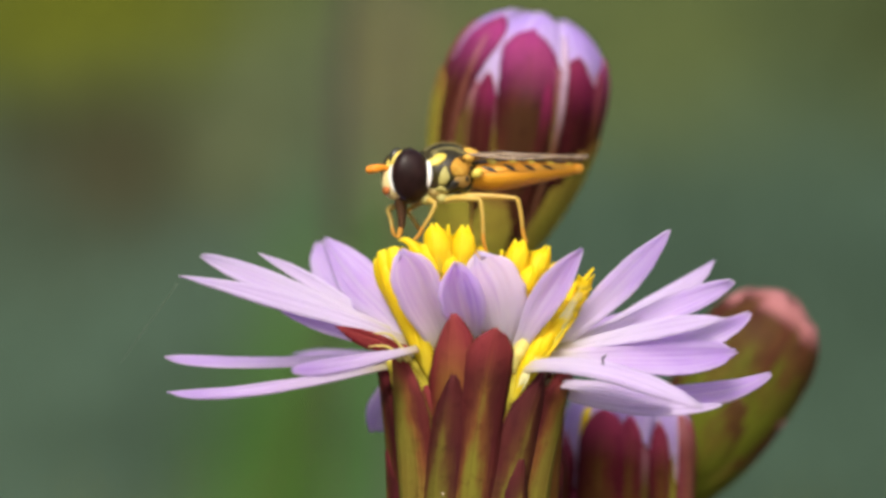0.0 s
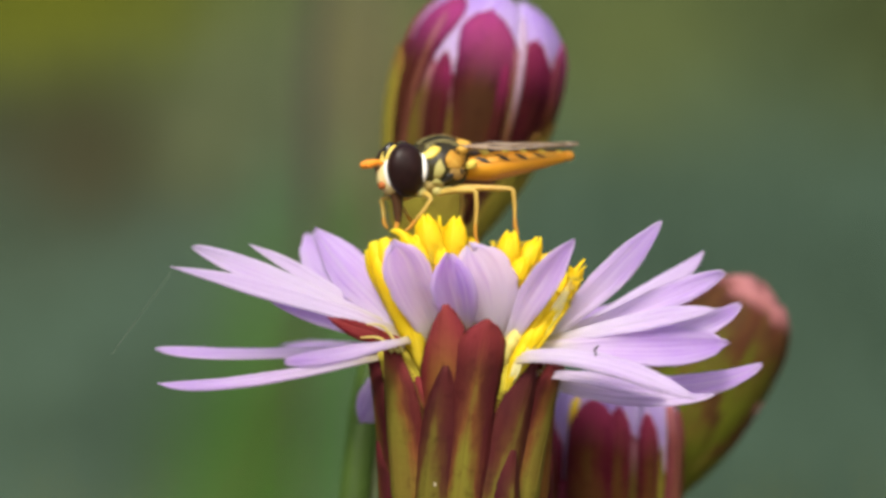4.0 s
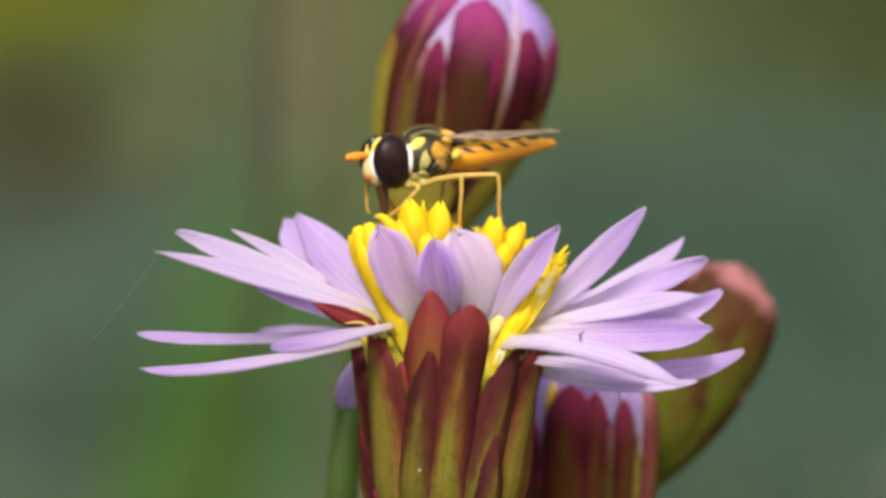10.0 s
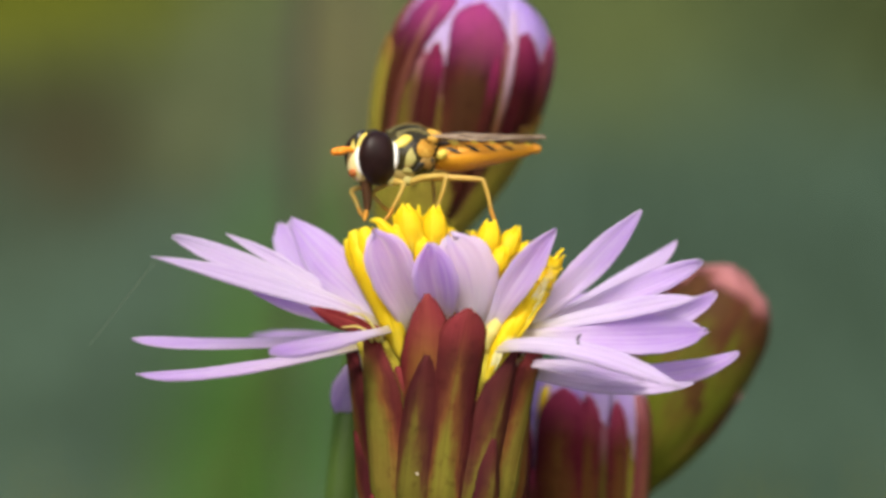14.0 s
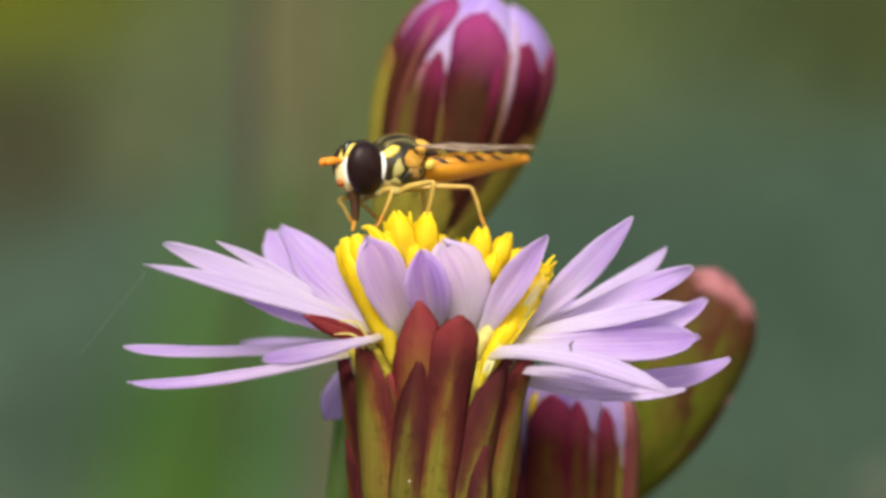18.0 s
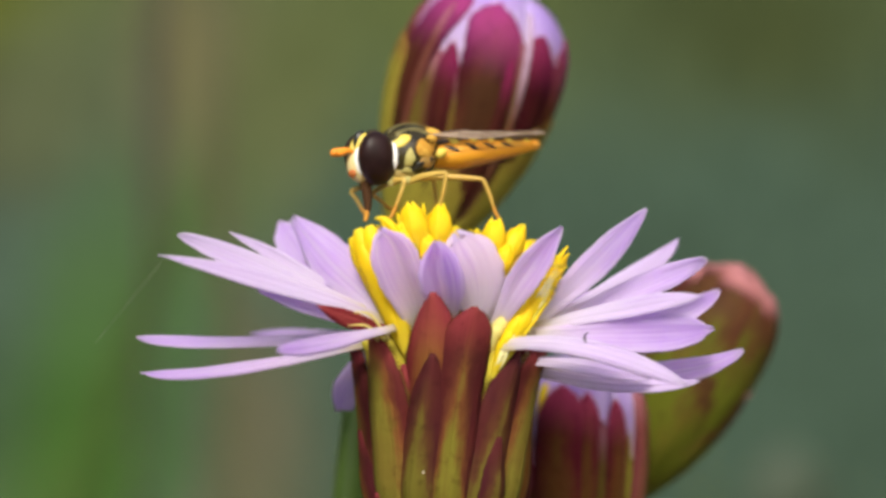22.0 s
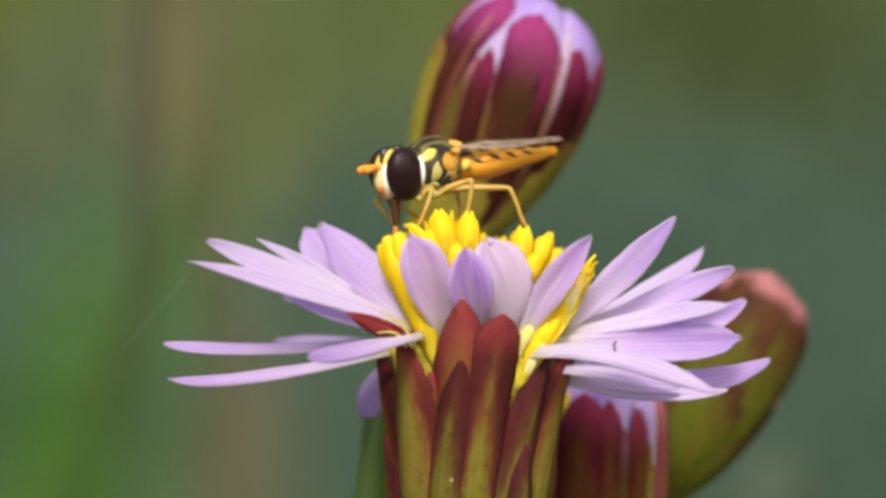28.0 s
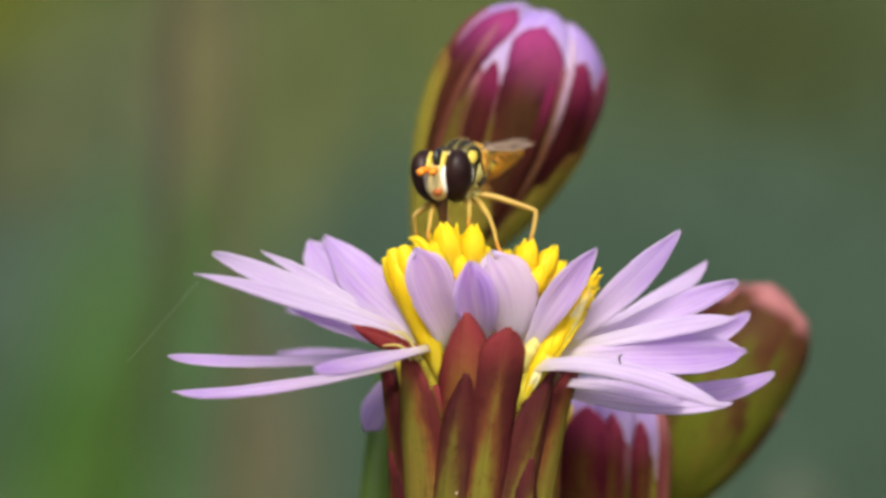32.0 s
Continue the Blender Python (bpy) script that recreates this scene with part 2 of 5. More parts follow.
def blade_material(name, a, b):
    k = Mat(name, 0.55, 0.3)
    u, v, uv = k.uv()
    n = k.noise(k.scaled(uv, (8, 1.5, 1)), 2.0, 3)
    c = k.mix(k.grey(n, 0.35, 0.65), a, b)
    k.bump(n, 0.3, 0.0004)
    k.colour(c)
    return k.thin(c, 0.25).m


PETAL = petal_material("lavender_petal", (0.66, 0.45, 0.89), 0.62, (0.82, 0.68, 0.93))
VIOLET_PETAL = petal_material("violet_petal", (0.53, 0.30, 0.79), 0.42, (0.72, 0.53, 0.88))
PALE_PETAL = petal_material("pale_petal", (0.79, 0.66, 0.93), 0.7, (0.86, 0.79, 0.94))
BUD_PETAL = petal_material("violet_bud_petal", (0.62, 0.44, 0.86), 0.85, (0.84, 0.72, 0.90))
BRACT = bract_material("green_and_maroon_bract", (0.160, 0.142, 0.020), (0.064, 0.011, 0.014), (0.25, 0.036, 0.046), 1.02, 1.5, (0.140, 0.056, 0.018))
BRACT_GREEN = bract_material("olive_and_maroon_bract", (0.172, 0.150, 0.023), (0.080, 0.014, 0.015), (0.25, 0.040, 0.042), 0.78, 1.5, (0.170, 0.070, 0.020))
CRIMSON_BRACT = bract_material("crimson_bract", (0.30, 0.045, 0.050), (0.22, 0.018, 0.028), (0.36, 0.06, 0.07), 0.7, 1.2)
BRACT_DEEP = bract_material("deep_red_bract", (0.13, 0.112, 0.018), (0.058, 0.012, 0.015), (0.085, 0.015, 0.020), 1.15, 1.2, (0.085, 0.036, 0.015))
BRACT_RED = bract_material("rust_red_bract", (0.19, 0.085, 0.020), (0.13, 0.018, 0.020), (0.28, 0.040, 0.055), 0.55, 1.5, None, 0.72, 0.8)
BUD_BRACT = bract_material("maroon_bud_bract", (0.050, 0.020, 0.008), (0.050, 0.004, 0.010), (0.31, 0.038, 0.18), 0.90, 0.9, (0.050, 0.009, 0.008), 0.68, 0.9)
RUST_BUD = bract_material("rusty_bud_bract", (0.11, 0.042, 0.013), (0.085, 0.012, 0.013), (0.28, 0.05, 0.11), 0.8, 0.9, None, 0.72, 0.8)
# dusky pink tip, made paler to carry the highlight on the side bud's crest
PINK_BRACT = bract_material("pink_lit_tip_bract", (0.092, 0.106, 0.010), (0.044, 0.007, 0.010), (0.50, 0.21, 0.22), 1.15, 0.25, (0.080, 0.046, 0.012), 0.89, 0.85)
BUD_DARK = bract_material("dark_maroon_bud_bract", (0.034, 0.009, 0.006), (0.038, 0.002, 0.008), (0.22, 0.018, 0.085), 1.2, 0.8, None, 0.74, 0.85)
ROSE_SEAM = bract_material("rose_bract_margin", (0.14, 0.05, 0.03), (0.20, 0.06, 0.06), (0.42, 0.15, 0.24), 0.9, 0.3)
GAP_BRACT = bract_material("olive_and_rose_bract", (0.115, 0.085, 0.014), (0.09, 0.040, 0.022), (0.34, 0.13, 0.18), 0.9, 0.8, (0.10, 0.060, 0.018), 0.78, 0.8)
ROSE_BRACT = bract_material("rose_bract", (0.28, 0.11, 0.06), (0.26, 0.06, 0.07), (0.50, 0.20, 0.22), 0.9, 0.9)
# own olive, with the bright light on the rear bud's edge added to core
OLIVE_BRACT = bract_material("olive_bract", (0.28, 0.25, 0.034), (0.19, 0.135, 0.022), (0.18, 0.080, 0.026), 0.65, 0.6)
DARK_BRACT = bract_material("deep_maroon_bract", (0.13, 0.060, 0.014), (0.105, 0.009, 0.020), (0.36, 0.045, 0.11), 0.85, 0.9, (0.12, 0.028, 0.016), 0.78, 0.85)
SEAM = bract_material("pale_bract_margin", (0.13, 0.06, 0.03), (0.26, 0.12, 0.15), (0.72, 0.56, 0.80), 0.95, 0.2, None, 0.55, 0.9)
STEM = stem_material("green_stem", (0.048, 0.090, 0.012), (0.066, 0.115, 0.018))
FLORET = floret_material()
LEMON = floret_material("lemon_floret", 0.75)
PAPPUS = plain("pale_pappus", (0.82, 0.78, 0.42), 0.6, 0.2, 0.4, 900.0, (0.80, 0.70, 0.25))
TUBE = plain("greenish_yellow_tube", (0.56, 0.46, 0.045), 0.5, 0.2, 0.5, 800.0, (0.24, 0.24, 0.03))
RECEPTACLE = plain("receptacle", (0.30, 0.28, 0.04), 0.6, 0.2, 0.4, 800.0, (0.18, 0.19, 0.03))
EYE = plain("dark_compound_eye", (0.013, 0.005, 0.005), 0.42, 0.18, 0.4, 2500.0, (0.028, 0.012, 0.011), bump=0.00003)
PALE = plain("pale_face", (0.60, 0.50, 0.24), 0.5, 0.3, 0.3, 1200.0, (0.62, 0.48, 0.22))
WHITE = plain("white_eye_rim", (0.80, 0.80, 0.76), 0.5, 0.3, 0.2, 1500.0, (0.62, 0.60, 0.55))
YELLOW = plain("yellow_marking", (0.58, 0.47, 0.08), 0.42, 0.4, 0.35, 1500.0, (0.62, 0.45, 0.04))
CREAM = plain("cream_marking", (0.38, 0.34, 0.11), 0.5, 0.3, 0.5, 1500.0, (0.34, 0.27, 0.07))
ORANGE = plain("orange_cuticle", (0.60, 0.25, 0.012), 0.42, 0.4, 0.4, 900.0, (0.64, 0.31, 0.022))
BELLY = plain("pale_belly", (0.50, 0.40, 0.15), 0.5, 0.3, 0.5, 1500.0, (0.40, 0.27, 0.07))
OLIVE = plain("olive_line_and_sheen", (0.13, 0.11, 0.035), 0.35, 0.4, 0.5, 1500.0)
FUZZ = plain("tawny_hair", (0.26, 0.18, 0.06), 0.7, 0.1, 0.5, 4200.0)
TUFT = plain("orange_fuzz", (0.55, 0.33, 0.06), 0.75, 0.1, 0.6, 4200.0, (0.40, 0.18, 0.02), bump=0.0006)
TAWNY = plain("tawny_side", (0.36, 0.22, 0.06), 0.6, 0.2, 0.6, 1800.0, (0.22, 0.12, 0.03))
RUST_FUZZ = plain("rusty_hair", (0.48, 0.20, 0.03), 0.75, 0.1, 0.6, 4200.0, (0.34, 0.12, 0.02), bump=0.0006)
FLANK = plain("yellow_orange_flank", (0.58, 0.32, 0.05), 0.45, 0.3, 0.6, 1300.0, (0.70, 0.28, 0.02))
DEEP_ORANGE = plain("bright_orange", (0.74, 0.27, 0.02), 0.45, 0.3, 0.25, 1500.0, (0.70, 0.16, 0.01))
BRONZE = plain("bronze_black_cuticle", (0.034, 0.027, 0.008), 0.26, 0.3, 0.7, 700.0, (0.007, 0.006, 0.004), coat=0.15, bump=0.00002)
BLACK = plain("black_marking", (0.012, 0.011, 0.010), 0.35, 0.5, 0.2, 1500.0)
FOOT = plain("orange_amber_foot", (0.52, 0.26, 0.03), 0.45, 0.3, 0.4, 1500.0, (0.36, 0.15, 0.02))
LEG = plain("amber_leg", (0.46, 0.32, 0.07), 0.42, 0.4, 0.45, 1500.0, (0.40, 0.23, 0.03))
BROWN = plain("dark_brown_mouthpart", (0.035, 0.016, 0.008), 0.4, 0.3, 0.4, 1500.0, (0.09, 0.04, 0.015))
RUST = plain("rust_spot", (0.45, 0.13, 0.03), 0.5, 0.3, 0.3)
WING = wing_material()
VEIN = plain("wing_vein", (0.26, 0.18, 0.11), 0.4, 0.4, 0.3)
SILK = plain("spider_silk", (0.25, 0.26, 0.22), 0.4, 0.2, 0.2)
SPECK = plain("white_speck", (0.6, 0.5, 0.4), 0.6)
GROUND = ground_material()
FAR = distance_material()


# ---- mesh tools (millimetres) ----
def part(name, bm, material, parent, label="", scale=MM, smooth=True):
    if scale != 1:
        bmesh.ops.scale(bm, vec=(scale, scale, scale), verts=bm.verts)
    me = bpy.data.meshes.new(name)
    bm.to_mesh(me)
    bm.free()
    if smooth:
        me.polygons.foreach_set("use_smooth", [True] * len(me.polygons))
    me.materials.append(material)
    ob = new(name, me)
    ob.parent = parent
    return tagged(ob, label)


def sheet(point, n=18, m=7, thick=0.12, bm=None):
    """A closed skin of some thickness over point(s, u): s from 0 to 1 along it, u from -1 to 1 across."""
    bm = bm or bmesh.new()
    layer = bm.loops.layers.uv.verify()
    g = [[Vector(point(i / n, -1 + 2 * j / m)) for j in range(m + 1)] for i in range(n + 1)]
    top, low = [], []
    for i in range(n + 1):
        a, b = [], []
        for j in range(m + 1):
            du = g[i][min(j + 1, m)] - g[i][max(j - 1, 0)]
            ds = g[min(i + 1, n)][j] - g[max(i - 1, 0)][j]
            nn = ds.cross(du)
            nn = nn.normalized() if nn.length > 1e-9 else Vector((0, 0, 1))
            e = 0.5 * thick * (1 - 0.75 * abs(-1 + 2 * j / m) ** 3)
            a.append(bm.verts.new(g[i][j] + nn * e))
            b.append(bm.verts.new(g[i][j] - nn * e))
        top.append(a)
        low.append(b)

    def quad(vs, uvs):
        f = bm.faces.new(vs)
        for l, q in zip(f.loops, uvs):
            l[layer].uv = q

    for i in range(n):
        for j in range(m):
            q = [(j / m, i / n), ((j + 1) / m, i / n), ((j + 1) / m, (i + 1) / n), (j / m, (i + 1) / n)]
            quad((top[i][j], top[i][j + 1], top[i + 1][j + 1], top[i + 1][j]), q)
            quad((low[i][j], low[i + 1][j], low[i + 1][j + 1], low[i][j + 1]), [q[0], q[3], q[2], q[1]])
        for j, sgn in ((0, 1), (m, -1)):
            vs = [top[i][j], top[i + 1][j], low[i + 1][j], low[i][j]]
            q = [(j / m, i / n), (j / m, (i + 1) / n), (j / m, (i + 1) / n), (j / m, i / n)]
            quad(vs if sgn > 0 else vs[::-1], q if sgn > 0 else q[::-1])
    for i in (0, n):
        for j in range(m):
            vs = [top[i][j], top[i][j + 1], low[i][j + 1], low[i][j]]
            q = [(j / m, i / n), ((j + 1) / m, i / n), ((j + 1) / m, i / n), (j / m, i / n)]
            quad(vs if i else vs[::-1], q if i else q[::-1])
    return bm


def bez(p, s):
    """A point of the cubic through the four handles p."""
    a, b, c, d = p
    r = 1 - s
    return a * r ** 3 + b * 3 * r * r * s + c * 3 * r * s * s + d * s ** 3


def tube(points, radii, segs=10, steps=16, bm=None, closed=True):
    """A round, tapering tube along a smooth line through the points."""
    bm = bm or bmesh.new()
    layer = bm.loops.layers.uv.verify()
    pts = [Vector(p) for p in points]

    def at(s):
        x = s * (len(pts) - 1)
        i = min(int(x), len(pts) - 2)
        f = x - i
        p0, p1, p2, p3 = pts[max(i - 1, 0)], pts[i], pts[i + 1], pts[min(i + 2, len(pts) - 1)]
        c = 0.5 * (2 * p1 + (p2 - p0) * f + (2 * p0 - 5 * p1 + 4 * p2 - p3) * f * f + (3 * p1 - p0 - 3 * p2 + p3) * f ** 3)
        return c, radii[i] * (1 - f) + radii[i + 1] * f

    rings = []
    side = Vector((0.31, 0.87, 0.21)).normalized()
    for i in range(steps + 1):
        s = i / steps
        c, r = at(s)
        d = (at(min(1, s + 0.01))[0] - at(max(0, s - 0.01))[0]).normalized()
        side = (side - d * side.dot(d)).normalized()
        up = d.cross(side)
        rings.append([bm.verts.new(c + (side * math.cos(6.28319 * k / segs) + up * math.sin(6.28319 * k / segs)) * r) for k in range(segs)])
    for i in range(steps):
        for k in range(segs):
            f = bm.faces.new((rings[i][k], rings[i][(k + 1) % segs], rings[i + 1][(k + 1) % segs], rings[i + 1][k]))
            for l, q in zip(f.loops, ((k, i), (k + 1, i), (k + 1, i + 1), (k, i + 1))):
                l[layer].uv = (q[0] / segs, q[1] / steps)
    if closed:
        bm.faces.new(rings[0][::-1])
        bm.faces.new(rings[-1])
    return bm


def blob(centre, radii, turn=(0, 0, 0), squash=None, segs=24, rings=16, bm=None):
    """A rounded body; squash reshapes its unit sphere."""
    bm = bm or bmesh.new()
    made = bmesh.ops.create_uvsphere(bm, u_segments=segs, v_segments=rings, radius=1.0)["verts"]
    m = Matrix.LocRotScale(centre, Euler([radians(a) for a in turn]), radii)
    for v in made:
        if squash:
            v.co = squash(v.co.copy())
        v.co = m @ v.co
    return bm


def around(az, r, z):
    """A point of a flower head: az in degrees from the side that faces south, towards east."""
    return Vector((r * math.sin(radians(az)), -r * math.cos(radians(az)), z))


# ---- setting ----
def setting():
    bm = bmesh.new()
    n = 40
    for i in range(n + 1):
        for j in range(n + 1):
            x, y = [40 * math.copysign(abs(q) ** 2.2, q) for q in (2 * i / n - 1, 2 * j / n - 1)]
            bm.verts.new((x, y, 0.03 * noise.noise((x * 1.3, y * 1.3, 0)) * min(1, (x * x + y * y) * 4)))
    bm.verts.ensure_lookup_table()
    for i in range(n):
        for j in range(n):
            a = i * (n + 1) + j
            bm.faces.new((bm.verts[a], bm.verts[a + n + 1], bm.verts[a + n + 2], bm.verts[a + 1]))
    ob = part("ground", bm, GROUND, None, scale=1)
    tagged(ob, "brown and green marsh ground with low growth", "ground", kind="structure")
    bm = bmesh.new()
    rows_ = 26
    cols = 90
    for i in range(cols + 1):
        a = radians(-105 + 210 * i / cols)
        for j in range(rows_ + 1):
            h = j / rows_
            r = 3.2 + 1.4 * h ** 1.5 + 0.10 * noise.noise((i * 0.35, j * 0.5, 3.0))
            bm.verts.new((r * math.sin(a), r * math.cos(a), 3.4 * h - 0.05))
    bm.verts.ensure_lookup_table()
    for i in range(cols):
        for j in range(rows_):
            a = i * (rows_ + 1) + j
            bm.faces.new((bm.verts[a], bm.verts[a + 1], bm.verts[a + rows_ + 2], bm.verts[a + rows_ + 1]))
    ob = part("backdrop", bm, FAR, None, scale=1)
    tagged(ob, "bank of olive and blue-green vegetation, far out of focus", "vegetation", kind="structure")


setting()


# ---- blades and stalks behind, out of focus ----
def blade(name, label, category, points, widths, material, flat=0.25, turn=0.0):
    """A leaf blade through the points (mm from the flower), as wide as given along it, with a folded middle."""
    pts = [Vector(p) for p in points]
    root_at = Vector((pts[0].x, pts[0].y, -1000 * H))

    def at(s, u):
        x = s * (len(pts) - 1)
        i = min(int(x), len(pts) - 2)
        f = x - i
        c = pts[i].lerp(pts[i + 1], f * f * (3 - 2 * f) if len(pts) > 2 else f)
        w = 0.5 * (widths[i] * (1 - f) + widths[i + 1] * f)
        return c - root_at + Vector((u * w * math.cos(turn), u * w * math.sin(turn) - flat * w * (1 - u * u), 0))

    ob = part(name, sheet(at, 30, 6, 1.2), material, None)
    rib = part("midrib", tube([at(i / 12, 0) + Vector((0, -0.8, 0)) for i in range(13)], [0.05 * max(widths)] * 12 + [0.2], 6, 24), material, ob)
    ob.location = root_at * MM + Vector((0, 0, H))
    return tagged(ob, label, category, "blades behind the flower")


GREEN_BLADE = blade_material("fresh_green_blade", (0.040, 0.085, 0.012), (0.048, 0.095, 0.014))
STRAW = blade_material("straw_coloured_stalk", (0.104, 0.106, 0.052), (0.098, 0.100, 0.046))
DEAD = blade_material("dead_brown_stalk", (0.052, 0.052, 0.036), (0.062, 0.060, 0.040))
GREY_DISC = blade_material("grey_green_disc", (0.060, 0.084, 0.056), (0.056, 0.080, 0.052))


def far_blades():
    low = -1000 * H - 5
    blade("grass_blade", "fresh green grass blade arching behind the flower", "grass blade",
          [(-95, 700, low), (-80, 700, -100), (-66, 700, -48), (-46, 700, 0), (-30, 700, 24)], [6, 11, 11, 8, 3], GREEN_BLADE)
    blade("reed_stalk", "dry straw-coloured reed stalk standing upright", "reed stalk",
          [(-20, 620, low), (-22, 620, -30), (-27, 620, 30), (-28, 620, 80), (-27, 620, 130)], [5, 6, 7, 7, 6], STRAW)
    blade("dead_stalk", "thin dark dead stalk standing upright", "stalk",
          [(-66, 560, low), (-46, 560, -8), (-44, 560, 24), (-43.5, 560, 60), (-41, 560, 88)], [3, 3, 7, 6, 4], DEAD)
    # added pale disc that imitates a blurred far highlight; no such plant known
    blade("seed_head", "pale rounded disc standing in for a blurred highlight", "seed head",
          [(176, 680, low), (182, 680, -118), (184, 680, -102), (185, 680, -88), (185, 680, -80)], [3, 8, 34, 28, 6], GREY_DISC)


far_blades()


def marsh_grass():
    """Low grass round the plants: bent, tapering blades in one mesh."""
    rng = random.Random(7)
    verts, faces = [], []
    for _ in range(5200):
        a, d = rng.uniform(0, 6.283), 3.1 * rng.random() ** 0.5
        x, y = d * math.sin(a), d * math.cos(a)
        h, w, lean, way = rng.uniform(0.07, 0.26), rng.uniform(0.002, 0.0045), rng.uniform(0.1, 0.55), rng.uniform(0, 6.283)
        if d < 0.06:
            continue
        across = (math.cos(way + 1.571), math.sin(way + 1.571))
        n = len(verts)
        for k in range(4):
            q = k / 3
            cx, cy, cz = x + lean * h * q * q * math.cos(way), y + lean * h * q * q * math.sin(way), h * (q - 0.15 * lean * q * q) - 0.015
            ww = w * (1 - 0.9 * q)
            verts += [(cx - across[0] * ww, cy - across[1] * ww, cz), (cx + 0.5 * ww * math.cos(way), cy + 0.5 * ww * math.sin(way), cz), (cx + across[0] * ww, cy + across[1] * ww, cz)]
        for k in range(3):
            b = n + 3 * k
            faces += [(b, b + 1, b + 4, b + 3), (b + 1, b + 2, b + 5, b + 4)]
    me = bpy.data.meshes.new("marsh_grass")
    me.from_pydata(verts, [], faces)
    me.materials.append(GRASS)
    ob = new("marsh_grass", me)
    tagged(ob, "low olive-green marsh grass round the plants", "grass", kind="stuff")


GRASS = plain("marsh_grass", (0.075, 0.10, 0.022), 0.6, 0.2, 0.7, 9.0, (0.11, 0.11, 0.04), bump=0)
marsh_grass()


# ---- flower heads ----
def petal(parent, base, mid, tip, width, face, blunt=0.6, foot=0.45, material=None, seed=0.0, cup=0.10, fold=0.0, name="petal"):
    """One ray floret through base, mid and tip; width: as broad as it looks from the south; face: how far its flat side turns from the sky to the south."""
    p0, pm, p3 = Vector(base), Vector(mid), Vector(tip)
    c = pm * 2 - (p0 + p3) * 0.5
    hand = [p0, p0 + (c - p0) * 0.667, p3 + (c - p3) * 0.667, p3]
    v = Vector((0, -math.sin(radians(face)), math.cos(radians(face))))
    across = (p3 - p0).normalized().cross(v).normalized()
    true = 0.92 * width / max(0.5, math.hypot(across.x, across.z))

    def at(s, u):
        c = bez(hand, s)
        d = (bez(hand, min(1, s + 0.02)) - bez(hand, max(0, s - 0.02))).normalized()
        w = d.cross(v).normalized()
        nn = w.cross(d).normalized()
        grow = min(1, s / 0.52)
        wide = foot + (1 - foot) * grow * grow * (3 - 2 * grow)
        if s > blunt:
            e = (s - blunt) / (1 - blunt)
            slim = (1 - 0.84 * e ** 1.6) * (1 - 0.35 * max(0.0, (e - 0.88) / 0.12) ** 2)
            full = 0.08 + 0.92 * max(0.0, 1 - e ** 2.2) ** 0.6
            k = min(1, max(0, (blunt - 0.58) / 0.16))
            wide *= slim * (1 - k) + full * k
        edge = 0.05 * noise.noise((s * 4 + seed, u * 0.8, seed * 3.1)) + (0.05 * noise.noise((s * 13, seed * 2.3 + (4 if u > 0 else 0), seed)) + 0.035 * noise.noise((s * 47, seed * 1.7 + (4 if u > 0 else 0), seed))) * abs(u) ** 3
        ridge = 0.030 * math.cos(u * 9.4 + 0.6 * math.sin(seed)) + 0.020 * math.sin(u * 21 + seed)
        h = -cup * (u * u - 0.4) * wide + ridge * wide + fold * abs(u) * wide + 0.07 * noise.noise((s * 2.5 + seed, u * 1.2, seed)) + 0.10 * u * math.sin(s * 4 + seed * 2.2) * s
        notch = 0.10 * true * math.sin(u * 7 + seed * 3) * max(0.0, (s - 0.9) / 0.1)
        bow = 0.05 * true * math.sin(s * 9 + seed * 4.7) * s * (1 - s)
        return c + w * (u * 0.5 * true * wide * (1 + edge) + bow) + nn * h + d * notch

    return part(name, sheet(at, 56, 12, 0.055), material or PETAL, parent)


def wrap(parent, profile, az0, az1, z0, z1, width, out=0.0, material=None, name="bract", point=1.9, flare=0.0, keel=0.12, thick=0.22, label="", shoulder=0.62, bow=0.28, fringe=False):
    """A bract that hugs a head whose radius at a height is profile(z); it leans from az0 at its foot to az1 at its tip."""
    ph = random.random() * 9

    def at(s, u):
        z = z0 + (z1 - z0) * s
        r = profile(z) + out + 0.10 * math.sin(3.1 * s) + flare * s ** 3
        wide = (0.72 + 0.28 * math.sin(min(1, s / 0.55) * 1.571)) * (max(0.0, 1 - max(0, (s - shoulder) / (1 - shoulder)) ** point)) ** 0.62 + 0.03
        wide *= 1 + 0.03 * math.sin(19 * s + ph + 2 * u) + 0.022 * math.sin(88 * s + ph) * s
        a = radians(az0 + (az1 - az0) * s ** 1.4)
        half = 0.5 * width * wide / max(r, 0.8)
        b = a + u * half
        rr = r - bow * u * u + keel * math.exp(-(u * 4) ** 2)
        return Vector((rr * math.sin(b), -rr * math.cos(b), z - 0.10 * abs(u) ** 3))

    ob = part(name, sheet(at, 48, 8, thick), material or BRACT, parent, label)
    if fringe:
        bm = bmesh.new()
        for i in range(64):
            s, u = 0.52 + 0.47 * (i // 2) / 31, 1 if i % 2 else -1
            foot, inner = at(s, u), at(s, u * 0.8)
            tube([inner, foot, foot + (foot - inner).normalized() * (0.08 + 0.09 * random.random()) + Vector((0, -0.03, 0.06))], [0.04, 0.04, 0.01], 4, 3, bm)
        part("fringe", bm, material or BRACT, ob, "fine hairs along the edge")
    return ob


